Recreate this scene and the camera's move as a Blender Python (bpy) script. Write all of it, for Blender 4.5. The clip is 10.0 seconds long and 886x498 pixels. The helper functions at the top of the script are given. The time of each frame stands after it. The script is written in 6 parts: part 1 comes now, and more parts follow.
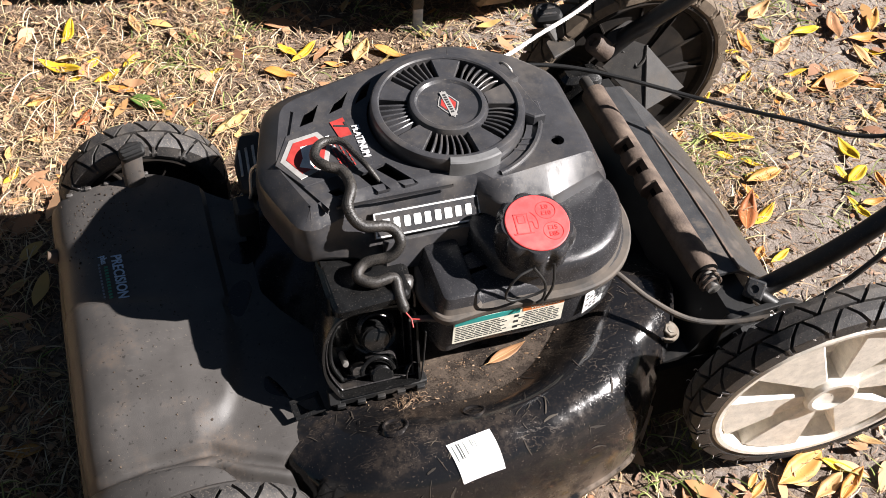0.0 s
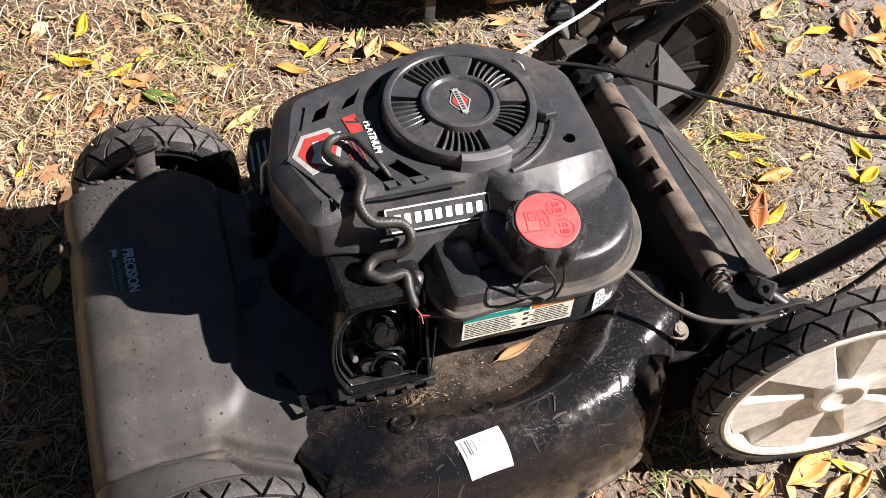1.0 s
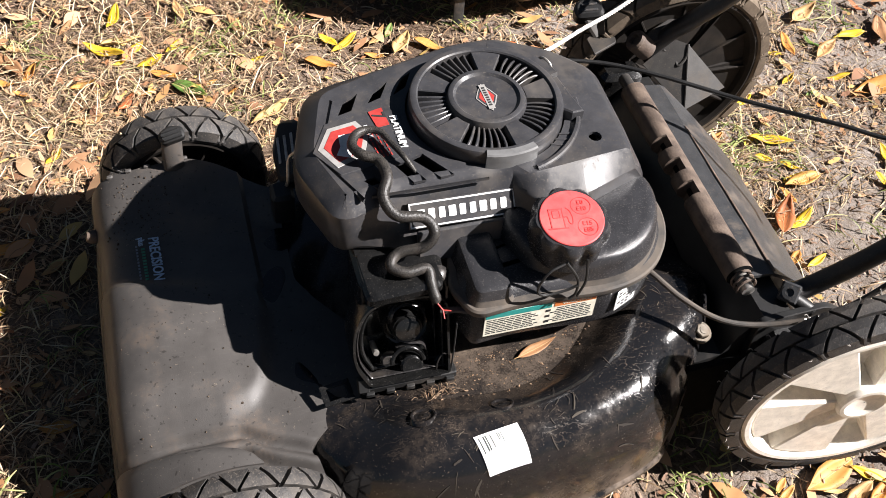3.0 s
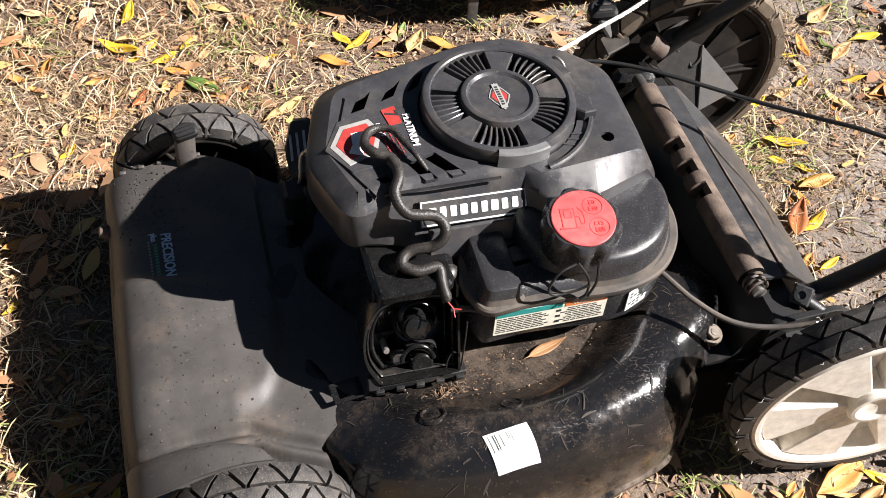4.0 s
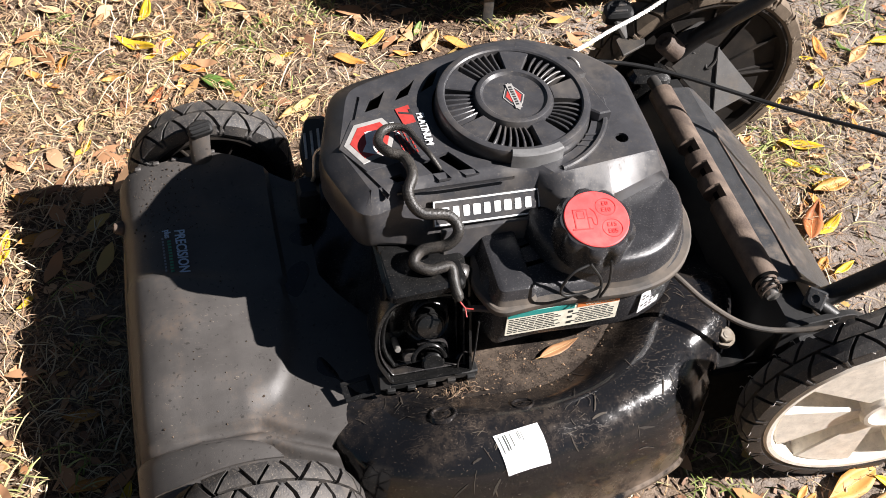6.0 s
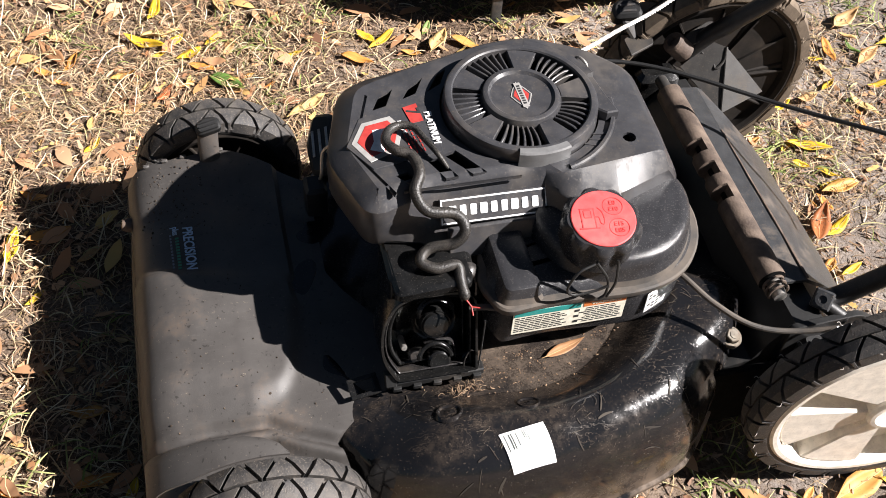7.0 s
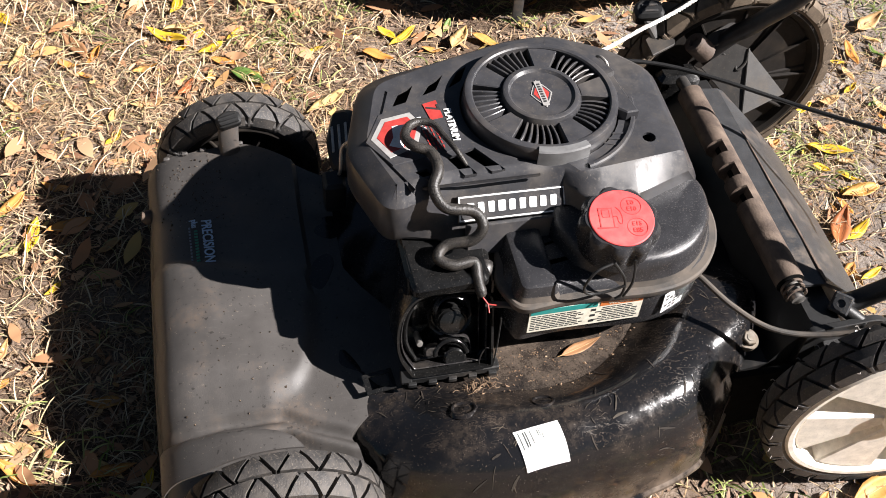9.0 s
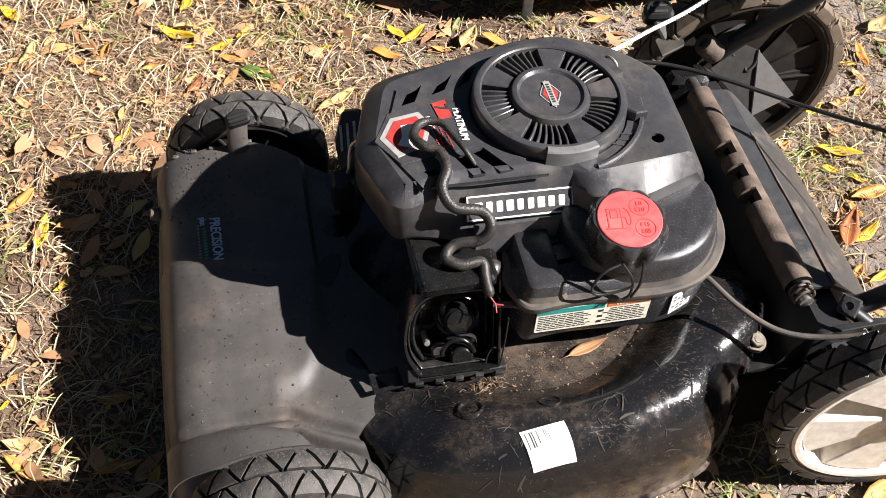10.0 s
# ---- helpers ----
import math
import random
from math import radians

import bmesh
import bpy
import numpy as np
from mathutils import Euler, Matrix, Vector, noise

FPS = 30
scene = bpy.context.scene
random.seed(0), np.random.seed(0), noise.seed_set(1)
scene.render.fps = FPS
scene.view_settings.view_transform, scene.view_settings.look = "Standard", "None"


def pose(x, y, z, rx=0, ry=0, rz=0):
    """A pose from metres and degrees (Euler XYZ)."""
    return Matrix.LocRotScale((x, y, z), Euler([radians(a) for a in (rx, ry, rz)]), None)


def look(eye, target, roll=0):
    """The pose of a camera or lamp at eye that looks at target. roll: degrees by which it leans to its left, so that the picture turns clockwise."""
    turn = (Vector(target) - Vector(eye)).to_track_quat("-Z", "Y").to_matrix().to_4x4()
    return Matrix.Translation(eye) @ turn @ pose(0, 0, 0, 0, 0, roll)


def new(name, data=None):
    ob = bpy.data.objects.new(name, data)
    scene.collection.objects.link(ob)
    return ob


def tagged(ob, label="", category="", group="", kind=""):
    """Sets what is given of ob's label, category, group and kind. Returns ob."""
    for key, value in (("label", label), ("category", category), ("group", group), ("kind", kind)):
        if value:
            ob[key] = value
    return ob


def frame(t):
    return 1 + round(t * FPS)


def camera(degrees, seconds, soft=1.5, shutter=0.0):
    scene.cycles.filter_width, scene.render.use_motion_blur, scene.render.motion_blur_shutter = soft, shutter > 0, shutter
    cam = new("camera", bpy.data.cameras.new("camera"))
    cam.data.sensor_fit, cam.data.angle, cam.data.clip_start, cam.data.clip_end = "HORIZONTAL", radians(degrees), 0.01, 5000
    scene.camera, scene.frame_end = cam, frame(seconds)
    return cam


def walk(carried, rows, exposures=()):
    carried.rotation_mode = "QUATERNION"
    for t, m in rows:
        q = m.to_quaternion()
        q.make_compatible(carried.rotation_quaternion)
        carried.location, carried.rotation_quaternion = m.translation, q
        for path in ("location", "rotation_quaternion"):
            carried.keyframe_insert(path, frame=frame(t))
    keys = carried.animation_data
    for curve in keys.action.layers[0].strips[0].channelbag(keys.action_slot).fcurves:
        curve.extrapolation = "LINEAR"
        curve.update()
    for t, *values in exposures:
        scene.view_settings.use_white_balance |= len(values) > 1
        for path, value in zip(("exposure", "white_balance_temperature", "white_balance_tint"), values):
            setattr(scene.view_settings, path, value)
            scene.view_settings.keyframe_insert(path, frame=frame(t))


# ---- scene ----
cam = camera(47.06, 10.0, soft=0.9)
ROWS = [
    (0, 0.0147, -0.6743, 1.0466, 40.089, -3.847, -18.482),
    (0.5, 0.0138, -0.6752, 1.0467, 40.048, -3.836, -18.202),
    (1, 0.0126, -0.6759, 1.0465, 39.946, -3.829, -17.722),
    (1.5, 0.0131, -0.6764, 1.0465, 39.907, -3.796, -17.330),
    (2, 0.0127, -0.6777, 1.0466, 39.791, -3.688, -16.751),
    (2.5, 0.0128, -0.6780, 1.0463, 39.717, -3.665, -16.266),
    (4, 0.0131, -0.6799, 1.0449, 39.650, -3.497, -14.963),
    (4.5, 0.0130, -0.6800, 1.0454, 39.543, -3.461, -14.519),
    (5, 0.0139, -0.6807, 1.0456, 39.576, -3.372, -14.216),
    (5.5, 0.0141, -0.6802, 1.0451, 39.589, -3.338, -14.109),
    (7, 0.0145, -0.6826, 1.0449, 39.546, -3.183, -13.457),
    (7.5, 0.0150, -0.6825, 1.0451, 39.473, -3.104, -13.093),
    (8, 0.0143, -0.6834, 1.0457, 39.442, -3.064, -12.751),
    (8.5, 0.0137, -0.6839, 1.0453, 39.403, -3.074, -12.368),
    (9, 0.0137, -0.6848, 1.0446, 39.400, -3.078, -12.074),
    (9.5, 0.0144, -0.6847, 1.0444, 39.323, -3.008, -11.634),
    (10, 0.0132, -0.6845, 1.0455, 39.299, -3.024, -11.486),
]
walk(cam, [(t, pose(x, y, z, rx, ry, rz)) for t, x, y, z, rx, ry, rz in ROWS])

# ---- light ----
SUN = Vector((1.16, -0.44, 1.0)).normalized()
EXPOSURE = 1.42
world = bpy.data.worlds.new("world")
scene.world = world
world.use_nodes = True
wn = world.node_tree.nodes
sky = wn.new("ShaderNodeTexSky")
sky.sky_type, sky.sun_disc = "NISHITA", False
sky.sun_elevation, sky.sun_rotation = math.asin(SUN.z), math.atan2(SUN.x, SUN.y)
world.node_tree.links.new(sky.outputs[0], wn["Background"].inputs[0])
wn["Background"].inputs[1].default_value = 0.0105
sun = new("sun", bpy.data.lights.new("sun", "SUN"))
sun.data.energy, sun.data.angle, sun.data.color = 5.0, radians(0.53), (1.0, 0.95, 0.935)
sun.matrix_world = look(SUN * 20, (0, 0, 0))
scene.view_settings.exposure = EXPOSURE

# ---- materials ----
def material(name, rough=0.5, metal=0.0, spec=0.5):
    m = bpy.data.materials.new(name)
    m.use_nodes = True
    b = m.node_tree.nodes["Principled BSDF"]
    b.inputs["Roughness"].default_value = rough
    b.inputs["Metallic"].default_value = metal
    b.inputs["Specular IOR Level"].default_value = spec
    return m, m.node_tree.nodes, m.node_tree.links, b


def coords(n, l, scale=(1, 1, 1)):
    c, mp = n.new("ShaderNodeTexCoord"), n.new("ShaderNodeMapping")
    l.new(c.outputs["Object"], mp.inputs[0])
    mp.inputs["Scale"].default_value = scale
    return mp.outputs[0]


def noise_tex(n, l, vec, scale, detail=6.0, rough=0.6):
    t = n.new("ShaderNodeTexNoise")
    t.inputs["Scale"].default_value, t.inputs["Detail"].default_value, t.inputs["Roughness"].default_value = scale, detail, rough
    l.new(vec, t.inputs["Vector"])
    return t.outputs[0]


def ramp(n, l, fac, stops):
    r = n.new("ShaderNodeValToRGB")
    e = r.color_ramp.elements
    while len(e) < len(stops):
        e.new(0.5)
    for k, (p, c) in zip(e, stops):
        k.position, k.color = p, (*c, 1) if len(c) == 3 else c
    l.new(fac, r.inputs[0])
    return r.outputs[0]


def mix(n, l, fac, a, b, mode="MIX"):
    m = n.new("ShaderNodeMix")
    m.data_type, m.blend_type = "RGBA", mode
    for slot, v in ((0, fac), (6, a), (7, b)):
        if isinstance(v, (int, float)):
            m.inputs[slot].default_value = v
        elif isinstance(v, tuple):
            m.inputs[slot].default_value = (*v, 1)
        else:
            l.new(v, m.inputs[slot])
    return m.outputs[2]


def bumped(n, l, b, height, strength, distance=0.002):
    u = n.new("ShaderNodeBump")
    u.inputs["Strength"].default_value, u.inputs["Distance"].default_value = strength, distance
    l.new(height, u.inputs["Height"])
    l.new(u.outputs[0], b.inputs["Normal"])


def grimy(name, base, dirt, rough, cover=(0.5, 0.7), scale=14.0, speck=0.5, bump=0.25, metal=0.0, grain=900.0, dirt_rough=0.85, spec=0.5):
    """A surface of one base colour with drifts of dust, fine specks and a fine grain."""
    m, n, l, b = material(name, rough, metal, spec)
    v = coords(n, l)
    big = noise_tex(n, l, v, scale, 8, 0.65)
    fine = noise_tex(n, l, v, scale * 16, 4, 0.7)
    patch = ramp(n, l, big, [(cover[0], (0, 0, 0)), (cover[1], (1, 1, 1))])
    spots = ramp(n, l, noise_tex(n, l, v, 520, 2, 0.6), [(0.585, (0, 0, 0)), (0.65, (speck, speck, speck))])
    spots = mix(n, l, 1.0, spots, ramp(n, l, fine, [(0.42, (0, 0, 0)), (0.62, (1, 1, 1))]), "MULTIPLY")
    both = mix(n, l, 1.0, patch, spots, "SCREEN")
    tone = noise_tex(n, l, v, scale * 3, 5)
    body = mix(n, l, ramp(n, l, tone, [(0.35, (0, 0, 0)), (0.7, (1, 1, 1))]), base, tuple(min(1, c * 1.35 + 0.004) for c in base))
    l.new(mix(n, l, both, body, dirt), b.inputs["Base Color"])
    l.new(mix(n, l, both, (rough,) * 3, (dirt_rough,) * 3), b.inputs["Roughness"])
    bumped(n, l, b, noise_tex(n, l, v, grain, 3), bump, 0.0006)
    return m


M_BLACK = grimy("engine_plastic", (0.035, 0.035, 0.038), (0.115, 0.098, 0.080), 0.29, (0.48, 0.95), 20, 0.6, 0.10)
M_TANK = grimy("tank_plastic", (0.022, 0.022, 0.024), (0.08, 0.068, 0.056), 0.25, (0.60, 1.0), 22, 0.5, 0.4, grain=1400)
M_DARK = grimy("dark_plastic", (0.010, 0.010, 0.010), (0.06, 0.05, 0.04), 0.45, (0.60, 0.85), 18, 0.2, 0.2)
M_GLOSS = grimy("gloss_black", (0.006, 0.006, 0.006), (0.05, 0.042, 0.034), 0.18, (0.60, 0.9), 30, 0.4, 0.1)
M_RIDGE = grimy("worn_gloss_black", (0.016, 0.015, 0.015), (0.075, 0.062, 0.050), 0.22, (0.50, 0.9), 46, 0.6, 0.2)
M_HAIR = grimy("rubber_hair", (0.24, 0.22, 0.20), (0.30, 0.26, 0.21), 0.6, (0.5, 0.8), 40, 0.3, 0.1)
# flat near-black that paints the shade inside gaps and recesses
M_SHADEBLACK = grimy("shade_black", (0.004, 0.004, 0.004), (0.012, 0.010, 0.008), 0.95, (0.6, 0.9), 30, 0.1, 0.0, spec=0.1)
M_PLATE = grimy("scuffed_steel", (0.030, 0.028, 0.026), (0.10, 0.08, 0.06), 0.6, (0.50, 0.85), 30, 0.7, 0.3, spec=0.3)
M_STEEL = grimy("painted_steel", (0.034, 0.035, 0.037), (0.15, 0.115, 0.085), 0.33, (0.52, 0.80), 26, 0.6, 0.3)
M_TUBE = grimy("black_tube", (0.012, 0.012, 0.013), (0.07, 0.058, 0.045), 0.35, (0.55, 0.95), 30, 0.8, 0.2)
M_RUST = grimy("rusty_tube", (0.060, 0.042, 0.032), (0.19, 0.14, 0.105), 0.62, (0.40, 0.72), 38, 0.4, 0.9, grain=420)
M_RUBBER = grimy("tyre_rubber", (0.034, 0.032, 0.031), (0.17, 0.145, 0.12), 0.6, (0.48, 0.95), 34, 1.0, 0.9, grain=500)
M_OLDRUBBER = grimy("dusty_rubber", (0.082, 0.060, 0.040), (0.22, 0.17, 0.12), 0.85, (0.42, 0.75), 20, 0.5, 0.5, grain=600)
M_RIM = grimy("white_plastic_rim", (0.70, 0.655, 0.58), (0.33, 0.27, 0.20), 0.5, (0.66, 0.9), 26, 0.3, 0.1)
# rims seen from inside: shade put into a near-black base, with brown dirt
M_DARKRIM = grimy("shaded_dirty_rim", (0.010, 0.008, 0.0065), (0.040, 0.030, 0.021), 0.8, (0.48, 0.8), 26, 0.4, 0.3, spec=0.25)
M_METAL = grimy("dull_metal", (0.42, 0.40, 0.37), (0.12, 0.09, 0.06), 0.38, (0.52, 0.8), 60, 0.3, 0.2, metal=0.8)
M_ZINC = grimy("zinc", (0.11, 0.095, 0.075), (0.14, 0.10, 0.06), 0.55, (0.45, 0.8), 80, 0.4, 0.2, metal=0.35)
M_RED = grimy("red_plastic", (0.80, 0.075, 0.075), (0.66, 0.16, 0.14), 0.42, (0.5, 0.8), 30, 0.15, 0.12, grain=1200)
M_REDLINE = grimy("red_relief", (0.60, 0.045, 0.045), (0.35, 0.05, 0.04), 0.5, (0.6, 0.9), 30, 0.1, 0.05)
M_WHITE = grimy("white_print", (0.80, 0.80, 0.78), (0.42, 0.37, 0.30), 0.45, (0.68, 0.95), 40, 0.25, 0.05)
M_SILVER = grimy("silver_print", (0.26, 0.252, 0.24), (0.30, 0.25, 0.20), 0.35, (0.62, 0.9), 40, 0.3, 0.05)
M_BADGERED = grimy("badge_red", (0.33, 0.035, 0.030), (0.22, 0.09, 0.06), 0.4, (0.6, 0.9), 40, 0.3, 0.05)
M_TEAL = grimy("teal_print", (0.02, 0.22, 0.20), (0.12, 0.22, 0.19), 0.5, (0.55, 0.85), 40, 0.2, 0.05)
M_ORANGE = grimy("orange_print", (0.55, 0.16, 0.04), (0.30, 0.13, 0.06), 0.5, (0.5, 0.8), 40, 0.3, 0.05)
M_INK = grimy("ink", (0.02, 0.02, 0.02), (0.08, 0.07, 0.06), 0.6, (0.6, 0.9), 40, 0.1, 0.0)
M_ROPE = grimy("white_rope", (0.74, 0.71, 0.66), (0.45, 0.38, 0.30), 0.85, (0.55, 0.85), 40, 0.3, 0.5)
M_CREAM = grimy("cream_label", (0.66, 0.63, 0.52), (0.45, 0.40, 0.30), 0.5, (0.6, 0.9), 40, 0.3, 0.05)
M_FLANGE = grimy("dusty_flange", (0.042, 0.038, 0.034), (0.13, 0.105, 0.082), 0.6, (0.40, 0.70), 26, 0.5, 0.3)
M_PAPER = grimy("paper_label", (0.84, 0.84, 0.82), (0.60, 0.55, 0.47), 0.55, (0.70, 0.95), 40, 0.12, 0.05)
M_BLUEWORD = grimy("blue_print", (0.40, 0.52, 0.66), (0.20, 0.20, 0.19), 0.5, (0.6, 0.9), 40, 0.2, 0.05)
M_DIMWORD = grimy("dim_print", (0.16, 0.19, 0.23), (0.10, 0.10, 0.10), 0.5, (0.6, 0.9), 40, 0.2, 0.05)
M_GREENWORD = grimy("green_print", (0.05, 0.22, 0.14), (0.05, 0.10, 0.08), 0.5, (0.6, 0.9), 40, 0.2, 0.05)


def deck_paint():
    m, n, l, b = material("deck_paint", 0.16, 0, 0.6)
    v = coords(n, l)
    patch = ramp(n, l, noise_tex(n, l, v, 13, 9, 0.7), [(0.50, (0, 0, 0)), (0.72, (0.34, 0.34, 0.34))])
    patch = mix(n, l, 1.0, patch, ramp(n, l, noise_tex(n, l, v, 120, 7, 0.75), [(0.40, (0.1, 0.1, 0.1)), (0.62, (1, 1, 1))]), "MULTIPLY")
    long = coords(n, l, (1.0, 2.2, 1.0))
    wisp = ramp(n, l, noise_tex(n, l, long, 42, 7, 0.55), [(0.485, (0, 0, 0)), (0.5, (0.26, 0.26, 0.26)), (0.515, (0, 0, 0))])
    gate = ramp(n, l, noise_tex(n, l, v, 9, 3), [(0.48, (0, 0, 0)), (0.6, (1, 1, 1))])
    wisp = mix(n, l, 1.0, wisp, gate, "MULTIPLY")
    specks = ramp(n, l, noise_tex(n, l, v, 420, 2, 0.5), [(0.64, (0, 0, 0)), (0.74, (0.30, 0.30, 0.30))])
    dirt = mix(n, l, 1.0, mix(n, l, 1.0, patch, wisp, "SCREEN"), specks, "SCREEN")
    # old dirt along the lower rim
    low = n.new("ShaderNodeSeparateXYZ")
    l.new(v, low.inputs[0])
    foot = ramp(n, l, low.outputs[2], [(0.065, (0.8, 0.8, 0.8)), (0.115, (0, 0, 0))])
    foot = mix(n, l, 1.0, foot, ramp(n, l, noise_tex(n, l, v, 34, 8, 0.7), [(0.38, (0, 0, 0)), (0.62, (0.9, 0.9, 0.9))]), "MULTIPLY")
    # dust lies thick on the flat pan round the engine
    far = n.new("ShaderNodeVectorMath")
    far.operation = "DISTANCE"
    l.new(v, far.inputs[0])
    far.inputs[1].default_value = (0.30, 0.0, 0.148)
    wob = n.new("ShaderNodeMath")
    wob.operation = "MULTIPLY_ADD"
    l.new(noise_tex(n, l, v, 26, 6, 0.65), wob.inputs[0])
    wob.inputs[1].default_value = 0.075
    l.new(far.outputs["Value"], wob.inputs[2])
    drift = ramp(n, l, wob.outputs[0], [(0.188, (1, 1, 1)), (0.232, (0, 0, 0))])
    drift = mix(n, l, 1.0, drift, ramp(n, l, noise_tex(n, l, v, 38, 7, 0.65), [(0.36, (0.18, 0.18, 0.18)), (0.66, (0.95, 0.95, 0.95))]), "MULTIPLY")
    drift = mix(n, l, 1.0, drift, ramp(n, l, noise_tex(n, l, v, 640, 4, 0.75), [(0.32, (0.12, 0.12, 0.12)), (0.66, (0.9, 0.9, 0.9))]), "MULTIPLY")
    dirt = mix(n, l, 1.0, mix(n, l, 1.0, dirt, drift, "SCREEN"), foot, "SCREEN")
    l.new(mix(n, l, dirt, (0.009, 0.009, 0.010), (0.175, 0.130, 0.094)), b.inputs["Base Color"])
    haze = noise_tex(n, l, v, 30, 6)
    base_rough = ramp(n, l, haze, [(0.3, (0.075, 0.075, 0.075)), (0.75, (0.20, 0.20, 0.20))])
    l.new(mix(n, l, dirt, base_rough, (0.8, 0.8, 0.8)), b.inputs["Roughness"])
    h = mix(n, l, 0.5, noise_tex(n, l, v, 60, 3), dirt)
    bumped(n, l, b, h, 0.10, 0.002)
    return m


def cover_plastic():
    """Weathered grey plastic: brown stains, scuffs along the surface, mud specks."""
    m, n, l, b = material("front_plastic", 0.55, 0, 0.8)
    v = coords(n, l)
    tone = ramp(n, l, noise_tex(n, l, v, 22, 7, 0.6), [(0.32, (0.045, 0.0405, 0.037)), (0.70, (0.071, 0.065, 0.060))])
    stain = ramp(n, l, noise_tex(n, l, v, 11, 9, 0.72), [(0.52, (0, 0, 0)), (0.66, (0.55, 0.55, 0.55))])
    stain = mix(n, l, 1.0, stain, ramp(n, l, noise_tex(n, l, v, 150, 6, 0.75), [(0.36, (0, 0, 0)), (0.62, (1, 1, 1))]), "MULTIPLY")
    scuff = ramp(n, l, noise_tex(n, l, coords(n, l, (1.0, 7.0, 1.0)), 70, 5, 0.6), [(0.60, (0, 0, 0)), (0.70, (0.22, 0.22, 0.22))])
    specks = ramp(n, l, noise_tex(n, l, v, 330, 3, 0.55), [(0.655, (0, 0, 0)), (0.72, (0.8, 0.8, 0.8))])
    specks = mix(n, l, 1.0, specks, ramp(n, l, noise_tex(n, l, v, 16, 4), [(0.45, (0.1, 0.1, 0.1)), (0.62, (1, 1, 1))]), "MULTIPLY")
    pits = ramp(n, l, noise_tex(n, l, v, 210, 2, 0.5), [(0.29, (0.75, 0.75, 0.75)), (0.34, (0, 0, 0))])
    c = mix(n, l, stain, tone, (0.135, 0.088, 0.055))
    c = mix(n, l, scuff, c, (0.115, 0.105, 0.098))
    c = mix(n, l, specks, c, (0.22, 0.18, 0.14))
    l.new(mix(n, l, pits, c, (0.016, 0.013, 0.011)), b.inputs["Base Color"])
    l.new(mix(n, l, stain, (0.53, 0.53, 0.53), (0.85, 0.85, 0.85)), b.inputs["Roughness"])
    h = mix(n, l, 0.25, noise_tex(n, l, v, 1100, 3), noise_tex(n, l, v, 60, 5, 0.6))
    bumped(n, l, b, h, 0.3, 0.0007)
    return m


def soil_mat():
    m, n, l, b = material("sandy_soil", 0.95, 0, 0.2)
    v = coords(n, l)
    # dark humus under the grass, grey sand where it is worn bare
    earth = ramp(n, l, noise_tex(n, l, v, 6, 10, 0.72), [(0.30, (0.068, 0.044, 0.030)), (0.48, (0.150, 0.102, 0.072)), (0.62, (0.29, 0.225, 0.175)), (0.75, (0.42, 0.37, 0.325))])
    sand = ramp(n, l, noise_tex(n, l, v, 9, 10, 0.75), [(0.30, (0.115, 0.090, 0.073)), (0.45, (0.215, 0.180, 0.155)), (0.60, (0.325, 0.283, 0.252)), (0.75, (0.45, 0.405, 0.365))])
    far = n.new("ShaderNodeVectorMath")
    far.operation = "DISTANCE"
    l.new(v, far.inputs[0])
    far.inputs[1].default_value = (2.1, 0.3, 0.0)
    inward = n.new("ShaderNodeMath")
    inward.operation = "SUBTRACT"
    inward.inputs[0].default_value = 1.5
    l.new(far.outputs["Value"], inward.inputs[1])
    edge = n.new("ShaderNodeMath")
    edge.operation = "MULTIPLY_ADD"
    l.new(noise_tex(n, l, v, 1.7, 9, 0.72), edge.inputs[0])
    edge.inputs[1].default_value = 1.9
    l.new(inward.outputs[0], edge.inputs[2])
    c = mix(n, l, ramp(n, l, edge.outputs[0], [(0.80, (0, 0, 0)), (0.98, (1, 1, 1))]), earth, sand)
    thatch = ramp(n, l, noise_tex(n, l, coords(n, l, (1.0, 2.0, 1.0)), 95, 8, 0.75), [(0.46, (0, 0, 0)), (0.62, (0.5, 0.5, 0.5))])
    c = mix(n, l, thatch, c, (0.27, 0.205, 0.14))
    grit = ramp(n, l, noise_tex(n, l, v, 260, 4, 0.7), [(0.34, (0.45, 0.42, 0.38)), (0.52, (1, 1, 1)), (0.68, (1.0, 1.0, 1.0))])
    l.new(mix(n, l, 1.0, c, grit, "MULTIPLY"), b.inputs["Base Color"])
    h = mix(n, l, 0.6, noise_tex(n, l, v, 320, 5, 0.75), noise_tex(n, l, v, 45, 6, 0.7))
    bumped(n, l, b, h, 0.9, 0.006)
    return m


def blade_mat(name, stops):
    m, n, l, b = material(name, 0.75, 0, 0.25)
    g = n.new("ShaderNodeNewGeometry")
    l.new(ramp(n, l, g.outputs["Random Per Island"], stops), b.inputs["Base Color"])
    return m


def leaf_mat(name, a, c, edge):
    m, n, l, b = material(name, 0.55, 0, 0.35)
    v = coords(n, l)
    info = n.new("ShaderNodeObjectInfo")
    tone = mix(n, l, info.outputs["Random"], a, c)
    blot = ramp(n, l, noise_tex(n, l, v, 70, 6, 0.65), [(0.52, (0, 0, 0)), (0.75, (0.85, 0.85, 0.85))])
    col = mix(n, l, blot, tone, edge)
    dots = ramp(n, l, noise_tex(n, l, v, 420, 2), [(0.68, (1, 1, 1)), (0.74, (0.35, 0.25, 0.15))])
    l.new(mix(n, l, 1.0, col, dots, "MULTIPLY"), b.inputs["Base Color"])
    b.inputs["Subsurface Weight"].default_value = 0.0
    bumped(n, l, b, noise_tex(n, l, v, 160, 4), 0.4, 0.001)
    return m


